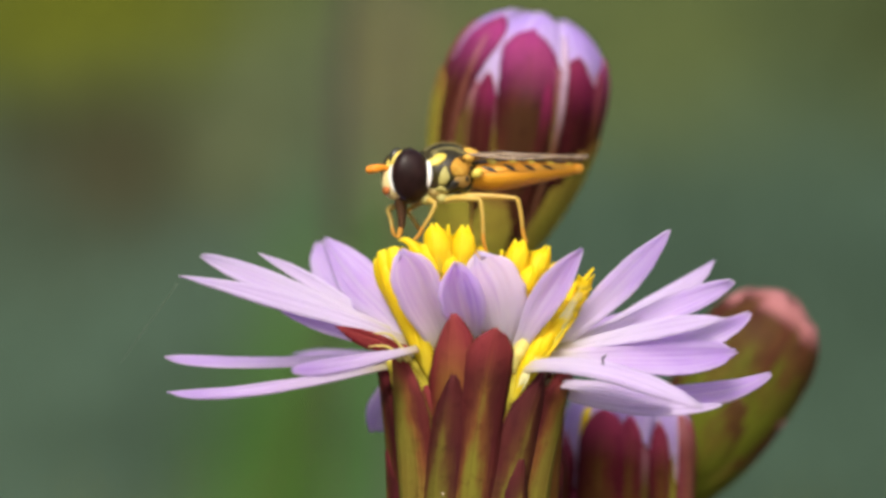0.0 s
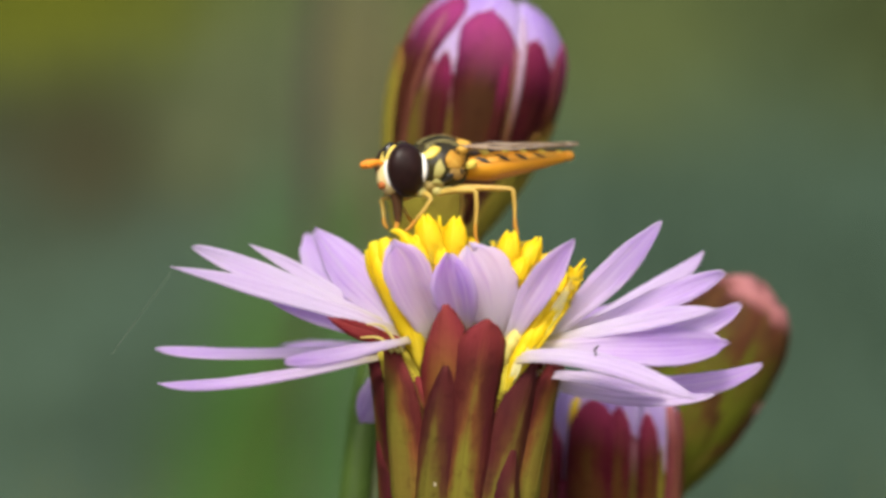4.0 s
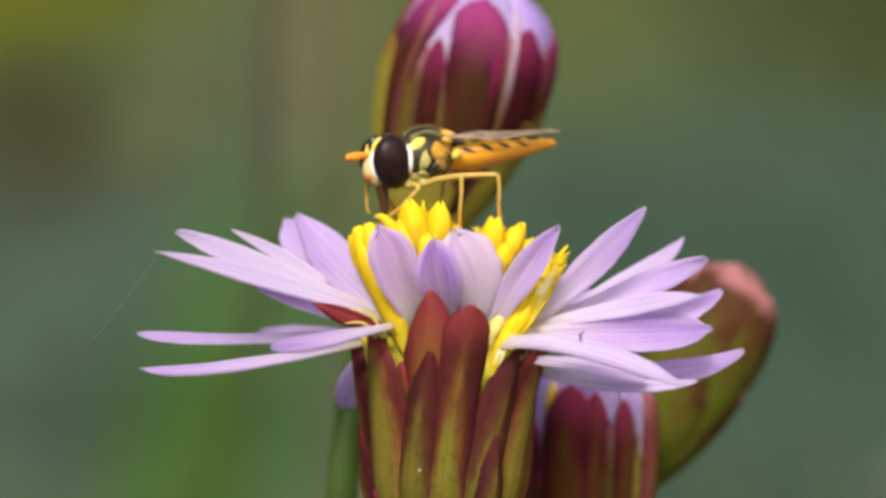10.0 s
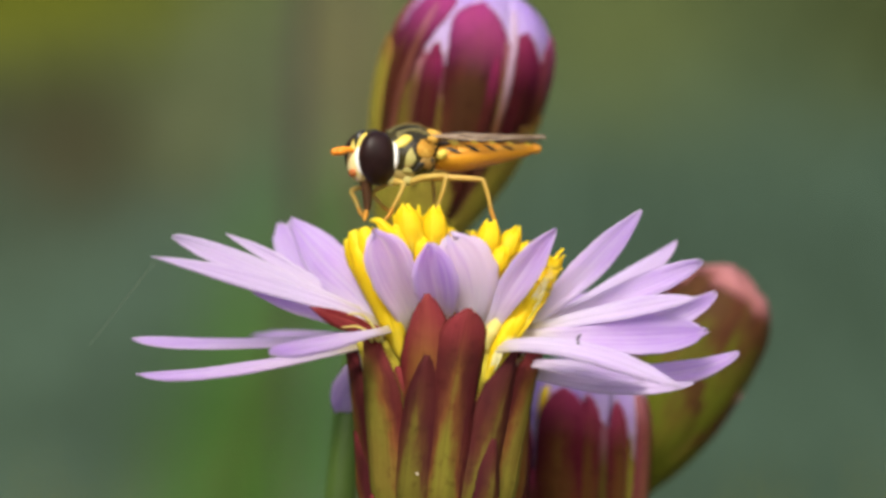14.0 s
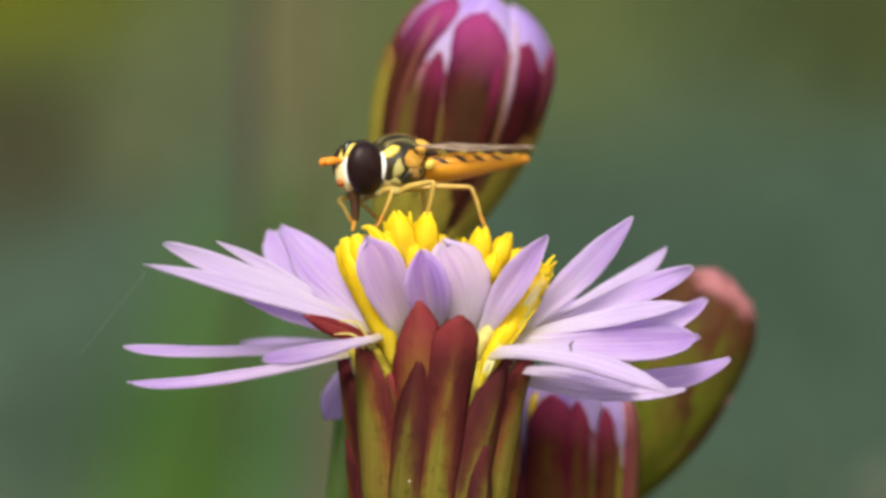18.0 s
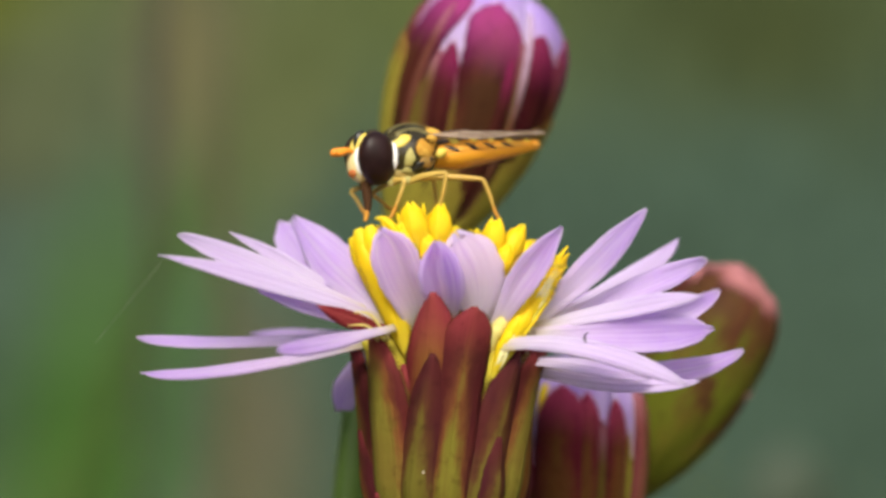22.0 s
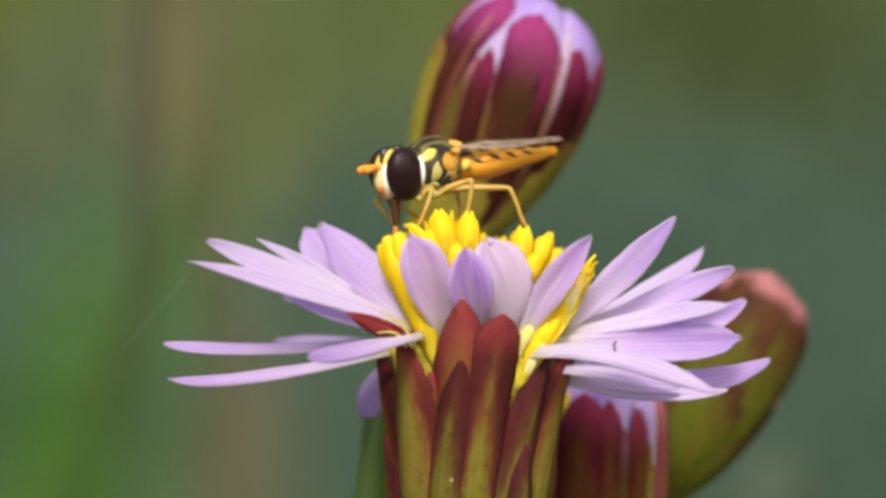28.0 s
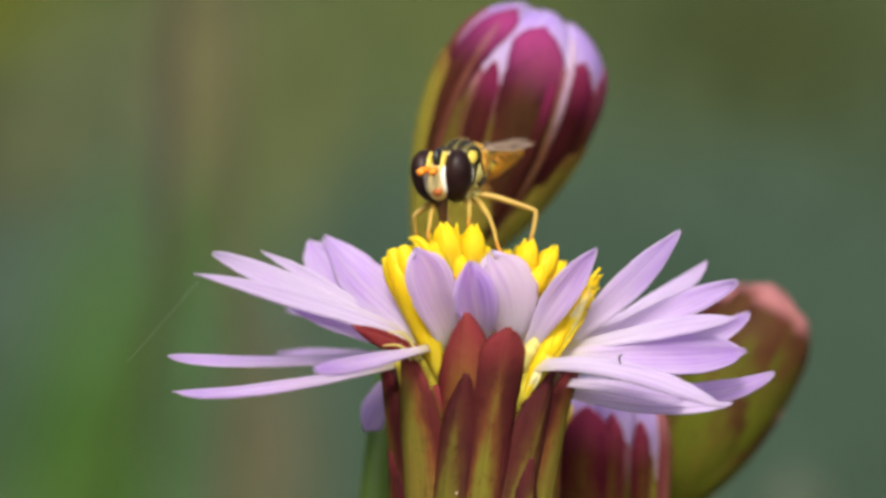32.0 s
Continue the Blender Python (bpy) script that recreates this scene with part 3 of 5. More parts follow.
def floret(parent, tip, radius, kind, root=None, material=None):
    """A disc floret: a slim tube that widens upwards, closed like a bud or open with five bent lobes."""
    t = Vector(tip)
    f = Vector(root) if root else Vector((t.x * 0.5, t.y * 0.5, -5.2))
    mid = f.lerp(t, 0.55) + Vector((0, 0, 0.2))
    bm = bmesh.new()
    top = t if kind != "open" else f.lerp(t, 0.88)
    if kind == "slim":
        tube([f, f.lerp(t, 0.3), mid, f.lerp(t, 0.85), t], [radius * 0.30, radius * 0.62, radius * 0.92, radius * 0.85, radius * 0.25], 12, 18, bm)
    elif kind == "closed":
        tube([f, mid, f.lerp(t, 0.82), f.lerp(t, 0.95), t], [radius * 0.45, radius * 0.62, radius, radius * 0.72, radius * 0.12], 10, 18, bm)
        d = (t - f).normalized()
        for k in range(5):
            a = 6.283 * k / 5 + t.x
            side = Vector((math.cos(a), math.sin(a), 0))
            tube([f.lerp(t, 0.60) + side * radius * 0.55, f.lerp(t, 0.80) + side * radius * 0.66, f.lerp(t, 0.93) + side * radius * 0.48, t + side * radius * (0.20 + 0.16 * math.sin(k * 2.3 + t.x * 3)) + d * (0.10 + 0.10 * math.sin(k * 3.1 + t.y))], [radius * 0.10, radius * 0.36, radius * 0.34, radius * 0.07], 7, 10, bm)
    else:
        tube([f, mid, f.lerp(t, 0.80), top], [radius * 0.5, radius * 0.6, radius * 0.9, radius * 1.0], 10, 14, bm)
        for k in range(5):
            a = 6.283 * k / 5 + 2 * t.x + t.y
            side = Vector((math.cos(a), math.sin(a), 0))
            across = Vector((-math.sin(a), math.cos(a), 0))

            def lobe(s, u, side=side, across=across):
                c = top + side * radius * (0.85 + 1.0 * s * s) + Vector((0, 0, (t - top).length * 1.25 * (s - 0.38 * s * s)))
                return c + across * (u * radius * 0.62 * (1 - s ** 2.2))

            sheet(lobe, 6, 4, 0.07, bm)
        tube([top - Vector((0, 0, 0.3)), top + Vector((0, 0, 0.3)), t + Vector((0.05, 0, 0.25))], [radius * 0.35, radius * 0.35, radius * 0.15], 7, 5, bm)
    return part("floret", bm, material or FLORET, parent)


def head_profile(z):
    if z > -10:
        return 3.10 + 0.45 * ((z + 10) / 6.0) ** 1.2
    k = min(1, (-10 - z) / 6.5)
    return 3.10 - 1.90 * k * k * (3 - 2 * k)


def open_flower():
    root = new("aster_flower")
    root.location = (0, 0, H)
    tagged(root, "open lavender daisy-like aster with yellow centre and maroon bracts", "flower")
    g = [((-2.78, -2.2, -3.62), (-7.51, -4.5, -1.91), (-11.96, -6, -0.73), 0.78, 58, 0.55, 0.55, PALE_PETAL),
         ((-3.11, -1.6, -3.74), (-5.67, -3, -2.97), (-8.07, -4, -2.16), 0.85, 50, 0.6, 0.6, PETAL),
         ((-2.89, -1.6, -3.5), (-8.12, -3.4, -1.28), (-11.31, -4.5, 0.09), 1.04, 60, 0.58, 0.45, PALE_PETAL),
         ((-3.01, -1.0, -3.47), (-7.17, -0.5, -1.1), (-9.54, -0.5, 0.2), 0.60, 62, 0.5, 0.5, PALE_PETAL),
         ((-2.87, 0.6, -3.63), (-5.96, 2.6, -1.34), (-7.56, 4, 0.64), 1.95, 72, 0.66, 0.45, PETAL),
         ((-2.30, -2.5, -3.72), (-4.66, -1.0, -1.36), (-6.85, 1.0, 0.815), 2.25, 74, 0.58, 0.58, PETAL)]
    for i, (base, mid, tip, w, face, blunt, foot, m) in enumerate(g):
        petal(root, base, mid, tip, w, face, blunt, foot, m, seed=0 + i, fold=(0.15, 0.0, 0.2, 0.2, 0.2, -0.30)[i])
    g = [((-3.48, -1.4, -4.16), (-9.26, -1.6, -4.41), (-13.34, -2, -4.22), 0.55, 42, 0.68, 0.6, PETAL),
         ((-3.59, 1.5, -4.27), (-6.84, 5, -4.32), (-9.24, 8, -4.57), 0.44, 40, 0.6, 0.6, PETAL),
         ((-3.46, -2.0, -4.49), (-9.51, -2.6, -5.53), (-13.05, -3, -5.67), 0.56, 48, 0.69, 0.45, PETAL),
         ((-2.45, -3.2, -3.76), (-5.02, -5.5, -4.22), (-7.11, -7.5, -4.48), 0.84, 58, 0.68, 0.42, PETAL),
         ((-3.30, 0.5, -4.71), (-4.45, 2.0, -6.4), (-5.02, 3, -7.70), 1.42, 50, 0.70, 0.4, PETAL)]
    for i, (base, mid, tip, w, face, blunt, foot, m) in enumerate(g):
        petal(root, base, mid, tip, w, face, blunt, foot, m, seed=10 + i)
    g = [((-1.42, -2.4, -3.75), (-2.24, -3.8, -1.5), (-3.04, -4.3, 0.23), 2.15, 84, 0.68, 0.58, PETAL),
         ((-0.14, -2.2, -3.67), (-0.52, -3.7, -1.85), (-0.75, -4.2, -0.28), 2.05, 88, 0.64, 0.4, VIOLET_PETAL),
         ((1.05, -2.2, -3.87), (0.9, -3.4, -1.86), (0.12, -3.8, 0.06), 2.72, 84, 0.72, 0.4, PALE_PETAL),
         ((1.71, -2.9, -3.92), (2.96, -3.9, -1.67), (4.38, -4.5, 0.33), 1.42, 82, 0.6, 0.45, PETAL)]
    for i, (base, mid, tip, w, face, blunt, foot, m) in enumerate(g):
        petal(root, base, mid, tip, w, face, blunt, foot, m, seed=20 + i, fold=(0.45, 0.50, 0.10, 0.30)[i])
    g = [((3.15, -1.8, -3.92), (5.96, -2.6, -1.17), (8.03, -3.4, 1.09), 1.40, 76, 0.56, 0.5, PETAL),
         ((4.06, -0.2, -3.7), (8.09, 1.6, -1.77), (10.27, 3, -0.13), 1.02, 68, 0.55, 0.5, PALE_PETAL),
         ((3.78, -1.2, -3.85), (8.12, -1.4, -2.2), (10.73, -2, -0.98), 1.16, 66, 0.6, 0.45, PETAL),
         ((3.26, -2.0, -3.91), (7.46, -3.4, -2.95), (10.26, -4.5, -2.45), 0.8, 58, 0.62, 0.6, PALE_PETAL),
         ((3.79, -0.8, -3.96), (8.7, -0.4, -3.64), (11.61, 0, -2.4), 1.17, 58, 0.62, 0.5, PETAL),
         ((2.89, -2.4, -4.08), (7.48, -3.2, -4.19), (10.72, -3.8, -3.86), 1.68, 66, 0.66, 0.35, VIOLET_PETAL)]
    for i, (base, mid, tip, w, face, blunt, foot, m) in enumerate(g):
        petal(root, base, mid, tip, w, face, blunt, foot, m, seed=30 + i, fold=(0.2, 0.15, 0.2, 0.1, 0.2, 0.40)[i])
    g = [((3.1, -0.6, -5.2), (8.34, -1.6, -5.86), (12.29, -2, -4.87), 1.12, 58, 0.62, 0.55, PETAL),
         ((1.98, -3.4, -4.56), (5.2, -5.6, -4.49), (9.17, -7.6, -5.91), 0.87, 60, 0.66, 0.55, PALE_PETAL),
         ((3.1, -0.3, -5.7), (6.75, -3.4, -6.16), (10.16, -4.2, -5.99), 0.70, 58, 0.66, 0.6, PALE_PETAL),
         ((2.9, -0.2, -5.3), (5.33, -3.6, -5.35), (8.06, -4.6, -5.85), 0.8, 52, 0.66, 0.7, PALE_PETAL)]
    for i, (base, mid, tip, w, face, blunt, foot, m) in enumerate(g):
        petal(root, base, mid, tip, w, face, blunt, foot, m, seed=40 + i)
    petal(root, (-2.9, -2.9, -3.95), (-4.3, -4.2, -3.40), (-5.6, -5.2, -2.82), 0.80, 78, 0.5, 0.8, CRIMSON_BRACT, seed=60, name="bract")
    for i, (x, z) in enumerate(((-3.95, -3.2), (-3.4, -3.0), (-3.6, -3.45))):
        part("filament", tube([(x * 0.80, -3.2, -4.3), (x * 1.02, -3.9, z - 0.22), (x * 1.22, -4.5, z - 0.1 * i)], [0.08, 0.06, 0.02], 6, 8), LEMON, root, "yellow thread")
    for i, az in enumerate((108, 128, 150, 172, 194, 216, 236)):
        far = 9.0 + 1.5 * math.sin(i * 2.3)
        petal(root, around(az, 2.9, -4.2), around(az, 0.55 * far, -3.0), around(az, far, -2.6 + 0.5 * math.cos(i * 1.9)), 1.0, 10, seed=50 + i)
    # the curled dark mite on the upper side of a petal, and a white grain
    part("dark_thread", tube([(5.44, -5.20, -3.93), (5.28, -5.50, -4.05), (5.29, -5.80, -4.29)], [0.03, 0.05, 0.03], 6, 8), BLACK, root, "tiny curled dark thread")
    part("silk_thread", tube([(-11.67, -8.00, -0.95), (-12.95, -6.50, -2.36), (-14.86, -4.00, -4.37)], [0.008, 0.008, 0.008], 5, 12), SILK, root, "single strand of spider silk")
    # disc
    part("receptacle", tube([(0, 0, -12), (0, 0, -9), (0, 0, -5.4), (0, 0, -4.4), (0, 0, -4.1)], [2.2, 2.75, 2.85, 2.5, 0.3], 28, 16), RECEPTACLE, root, "greenish yellow")
    c, o = "closed", "open"
    left, middle, right = (-1.75, -2.45, -5.3), (-0.7, -2.0, -3.9), (0.9, -2.0, -4.1)
    g = [((-4.28, -2.4, 0.02), 0.52, "slim", left), ((-4.02, -2.7, 0.36), 0.66, "slim", left), ((-3.55, -3.0, 0.50), 0.66, "slim", left), ((-3.25, -3.2, 0.12), 0.60, "slim", left), ((-3.80, -3.0, -0.30), 0.62, "slim", left),
         ((-2.24, -2.6, 0.50), 0.46, c, middle), ((-1.81, -2.5, 1.36), 0.62, c, middle), ((-1.29, -2.1, 1.20), 0.34, o, middle), ((-0.53, -2.3, 1.27), 0.56, c, middle), ((-1.10, -2.6, 0.02), 0.48, c, middle)]
    for tip, r, kind, foot in g:
        floret(root, tip, r, kind, root=foot)
    g = [((1.01, -1.8, 0.12), 0.30, o, right), ((1.48, -2.3, -0.10), 0.28, o, right), ((1.84, -2.5, 0.67), 0.57, c, right), ((2.86, -1.9, 0.38), 0.54, c, right), ((2.35, -2.7, -0.4), 0.5, c, right),
         ((-3.1, -1.0, 0.55), 0.42, o, middle), ((-2.4, -0.3, 0.8), 0.42, o, middle), ((0.2, -0.6, 0.35), 0.42, c, middle), ((3.48, 0.5, -0.22), 0.45, c, right), ((-0.09, 1.6, 0.41), 0.45, c, middle), ((1.67, 2.6, 0.28), 0.45, o, right), ((-1.23, 2.8, 0.54), 0.45, o, middle)]
    for tip, r, kind, foot in g:
        floret(root, tip, r, kind, root=foot)
    # the fan of slim florets that spills over on one side, and the ones wedged between the petals on the other
    fan = (1.55, -3.05, -6.1)
    g = [((4.88, -1.6, -0.66), 0.34, o), ((4.62, -1.9, -1.22), 0.34, o), ((4.40, -2.3, -1.66), 0.32, o), ((4.05, -2.0, -1.15), 0.36, c), ((4.00, -2.8, -2.05), 0.30, "slim"), ((3.62, -3.0, -2.45), 0.32, "slim"),
         ((3.26, -3.2, -2.95), 0.34, "slim"), ((3.85, -2.4, -1.65), 0.34, "slim"), ((3.45, -2.7, -2.1), 0.34, "slim"), ((3.05, -3.1, -2.6), 0.34, "slim"), ((2.75, -3.3, -3.3), 0.32, "slim"), ((2.40, -3.4, -3.9), 0.30, "slim")]
    for tip, r, kind in g:
        floret(root, tip, r, kind, root=fan)
    for i in range(8):
        q = i / 7
        floret(root, (4.05 - 1.5 * q, -2.3 - 0.7 * q, -1.9 - 2.2 * q), 0.36, "slim", root=(1.9 + 0.3 * q, -2.6, -5.6), material=LEMON)
        floret(root, (3.55 - 1.6 * q, -2.7 - 0.5 * q, -1.2 - 2.4 * q), 0.36, "slim", root=(1.2, -2.9, -5.4), material=LEMON)
    for i in range(9):
        q = i / 8
        tip = Vector((4.15 - 1.9 * q, -3.0 - 0.4 * q, -2.55 - 2.0 * q + 0.18 * math.sin(i * 2.4)))
        foot = Vector(fan).lerp(tip, 0.3)
        part("filament", tube([foot, foot.lerp(tip, 0.6) + Vector((0, -0.10, 0.10)), tip], [0.10, 0.09, 0.02], 6, 8), TUBE if i % 2 else FLORET, root, "pale yellow thread")
    bm = bmesh.new()
    for i in range(110):
        q, w = random.random() ** 1.3, random.uniform(0.55, 1.0)
        tip = Vector((4.6 - 2.3 * q, -2.5 - 0.8 * q, -1.2 - 3.2 * q + random.uniform(-0.25, 0.3)))
        foot = Vector(fan).lerp(tip, 0.35) + Vector((random.uniform(-0.2, 0.2), -0.1, 0))
        end = foot.lerp(tip, w)
        tube([foot, foot.lerp(end, 0.55) + Vector((random.uniform(-0.1, 0.1), -0.30, 0.12)), end + Vector((0, -0.22, 0))], [0.035, 0.03, 0.008], 4, 5, bm)
    part("pappus", bm, PAPPUS, root, "fine whitish hairs among the florets")
    part("curled_lobe", tube([(-3.30, -2.6, 0.78), (-2.95, -2.7, 0.76), (-2.60, -2.8, 0.48), (-2.25, -2.8, -0.1)], [0.05, 0.16, 0.20, 0.22], 8, 12), FLORET, root, "curled yellow lobe")
    for i, (x0, z0, x1, z1) in enumerate(((-3.55, -3.75, -2.35, -5.5), (-3.2, -3.8, -2.2, -5.2), (-3.85, -4.0, -3.4, -5.0))):
        part("floret_tube", tube([(x0, -2.0, z0), ((x0 + x1) * 0.5, -2.1, (z0 + z1) * 0.5), (x1, -2.0, z1), (x1 + 0.3, -1.6, z1 - 2)], [0.10, 0.24, 0.30, 0.30], 9, 12), TUBE, root, "greenish yellow tube")
    for i in range(16):
        a, r = 137.5 * i, 0.7 + 0.19 * i
        floret(root, around(a, r, -0.9 + 0.3 * math.sin(i * 5)), 0.42, o if i % 3 else c)
    # pale yellow tubes between the bracts
    for i, (az, top) in enumerate(((24, -4.4), (30, -3.9), (36, -4.2), (42, -4.6))):
        a, b, d = around(az - 2, 2.70, -9.6), around(az, 2.78, -6.9), around(az + (3 if az > 0 else -2), 3.4, top)
        part("floret_tube", tube([a, b, b.lerp(d, 0.6), d], [0.30, 0.50, 0.46, 0.08], 9, 14), TUBE, root, "greenish yellow tube")
    # involucre: inner row, outer row, short basal row
    inner = [(-19, -13, -2.3, 2.7, BRACT_RED, 1.5, 0.72), (-9, 12, -2.92, 2.15, BRACT, 2.6, 0.88), (-55, -54, -4.0, 3.0, BRACT_GREEN, 1.8, 0.66), (-90, -86, -4.4, 2.4, BRACT, 2.0, 0.62),
             (18, 44, -4.6, 2.05, BRACT_DEEP, 1.9, 0.70), (46, 76, -4.3, 3.0, BRACT_GREEN, 2.0, 0.76)]
    for i, (a0, a1, top, w, m, pt, sh) in enumerate(inner):
        wrap(root, head_profile, a0, a1, -14, top, w, out=(0.0, 0.24, 0.42, 0.50, 0.14, 0.05)[i], material=m, point=pt, flare=(0.25, 0.25, 0.25, 0.25, 0.4, 0.6)[i], shoulder=sh, fringe=True)
    wrap(root, head_profile, -40, -38, -14, -5.4, 3.0, out=-0.06)
    wrap(root, head_profile, 28, 34, -14, -6.2, 2.4, out=-0.06)
    for i in range(8):
        a = 92 + 22.5 * i
        wrap(root, head_profile, a, a + 3, -14, -4.2 - 0.4 * (i % 2), 2.6, out=0.12 * (i % 2), material=BRACT if i % 2 else BRACT_RED, flare=0.2)
    outer = [(-36, -13, -4.85, 1.95, 0.40), (-80, -84, -8.3, 1.5, 0.62), (25, 31, -8.4, 1.4, 0.45), (-58, -62, -10.9, 1.9, 0.5), (-5, -2, -11.5, 1.9, 0.5)]
    for a0, a1, top, w, o_ in outer:
        wrap(root, head_profile, a0, a1, -15, top, w, out=o_, flare=0.05, material=BRACT_DEEP if top in (-4.85, -8.4) else BRACT)
    for i in range(9):
        wrap(root, head_profile, 110 + 20 * i, 112 + 20 * i, -15.5, -9.0 - 1.4 * (i % 3), 1.9, out=0.5)
    part("white_grain", blob((-1.30, -4.50, -9.71), (0.045, 0.04, 0.06), segs=8, rings=6), SPECK, root, "white grain")
    part("stem", tube([(0, 0, -14.5), (0.3, 0.5, -40), (2, 6, -120), (-3, 12, -300), (0, 10, -503)], [1.25, 1.15, 1.5, 2.0, 2.4], 14, 40), STEM, root)
    return root


flower = open_flower()


def bud_shape(length, radius, shut, full, dome):
    """Radius of a bud by height; its widest place lies at height 0, its foot at -length."""
    def r(z):
        if z < 0:
            k = min(1, -z / length)
            return radius * (1 - 0.80 * k ** full)
        k = min(1, z / (length * shut))
        return radius * max(0.05, max(0.0, 1 - 0.985 * k ** dome) ** 0.5)
    return r


def bud(name, label, length, radius, shut, bracts, petals, stem, first, start=0.25, full=2.3, dome=2.9):
    """A bud or half-open head: overlapping bracts, lavender petal tips above, stem below; first: its pose when it hangs at rest."""
    root = new(name)
    tagged(root, label, "flower bud")
    r = bud_shape(length, radius, shut, full, dome)
    top = length * shut
    inside = [(0, 0, -length + i * (length + top * 0.93) / 14) for i in range(15)]
    part("core", tube(inside, [max(0.1, r(p[2]) - 0.35) for p in inside], 24, 42), BUD_PETAL if petals else PINK_BRACT, root)
    for i in range(petals):
        az = 360 * i / petals + 8 * math.sin(i * 2.1)
        wrap(root, r, az, az + 14 * math.sin(i * 1.7), -length * start, top * (0.985 - 0.012 * (i % 3)), radius * 0.72, out=0.02 + 0.05 * (i % 3), material=BUD_PETAL, name="petal", point=3.4, thick=0.10, keel=0.05, bow=0.10)
    for az, lean, high, wide, out, material in bracts:
        wrap(root, r, az, az + lean, -length * 0.97, high, radius * wide, out=out, material=material, point=2.0, keel=0.05, thick=0.16, shoulder=0.87, bow=0.06)
    inv = first.inverted()
    pts = [Vector((0, 0, -length * 0.9))] + [inv @ Vector(p) for p in stem]
    stalk = part("stem", tube(pts, [radius * 0.26, radius * 0.22] + [0.8] * (len(pts) - 2), 12, 26), STEM, root)
    return root, stalk


def ring(count, first, last, high, wide, out, material):
    """Bracts at even steps round a part of a head."""
    return [(first + (last - first) * i / max(1, count - 1), 3 * math.sin(i * 2.7), high + 0.4 * math.sin(i * 4.1), wide, out + 0.03 * (i % 2), material) for i in range(count)]


def millimetres(x, y, z, tilt):
    return pose(x, y, z, 0, tilt, 0)


def placed(x, y, z, tilt, turn=0.0):
    return pose(x * MM, y * MM, H + z * MM, 0, tilt, turn)


REAR_BUD_ROWS = [
    (0, 1.46, 14.00, 7.85, 9),
    (1, 0.01, 14.00, 8.28, 14),
    (2, 0.19, 14.00, 8.23, 13),
    (3, -0.17, 14.00, 8.39, 11),
    (6, 0.30, 14.00, 8.29, 11),
    (7, 0.84, 14.00, 8.15, 13),
    (8, 1.02, 14.00, 8.10, 14),
    (9, 1.96, 14.00, 7.80, 16),
    (10, 0.68, 14.00, 8.26, 12),
    (11, 0.74, 14.00, 8.29, 11),
    (12, 1.05, 14.00, 8.20, 11.5),
    (13, 0.80, 14.00, 8.31, 12),
    (14, 1.01, 14.00, 8.26, 12),
    (17, 2.33, 14.00, 7.87, 13),
    (18, 1.67, 14.00, 8.13, 12.5),
    (19, 0.72, 14.00, 8.48, 12.5),
    (19.5, 1.31, 14.00, 8.29, 12.5),
    (20, 0.88, 14.00, 8.45, 12.5),
    (21, 0.93, 14.00, 8.45, 12.5),
    (22, 1.81, 14.00, 8.15, 14),
    (23, 1.24, 14.00, 8.38, 13),
    (24, 1.86, 14.00, 8.18, 14),
    (24.5, 2.41, 14.00, 8.00, 14),
    (26.5, 1.48, 14.00, 8.36, 16),
    (27, 2.11, 14.00, 8.14, 17),
    (28, 2.42, 14.00, 8.07, 18),
    (29, 2.66, 14.00, 8.01, 18),
    (30, 2.23, 14.00, 8.18, 17),
    (30.5, 1.96, 14.00, 8.28, 17),
    (31, 2.03, 14.00, 8.26, 17),
    (31.5, 2.31, 14.00, 8.16, 18),
    (32, 2.49, 14.00, 8.10, 18),
]
SIDE_BUD_ROWS = [
    (0, 13.25, 18.00, -5.02, 30.8),
    (2, 12.62, 18.00, -4.85, 28.4),
    (3.5, 12.48, 18.00, -4.79, 27.4),
    (5.5, 12.62, 18.00, -4.77, 27.2),
    (7, 13.22, 18.00, -4.94, 28.7),
    (9, 13.81, 18.00, -4.99, 29.9),
    (11, 12.99, 18.00, -4.76, 26.4),
    (13, 13.29, 18.00, -4.77, 26.8),
    (14.5, 13.62, 18.00, -4.84, 27.6),
    (16.5, 13.73, 18.00, -4.84, 27.3),
    (19, 13.17, 18.00, -4.67, 24.8),
    (22, 14.26, 18.00, -4.87, 27.7),
    (24, 14.38, 18.00, -4.86, 27.5),
    (27, 14.54, 18.00, -4.75, 27.2),
    (29, 15.02, 18.00, -4.86, 28.3),
    (32, 14.88, 18.00, -4.75, 27.3),
]
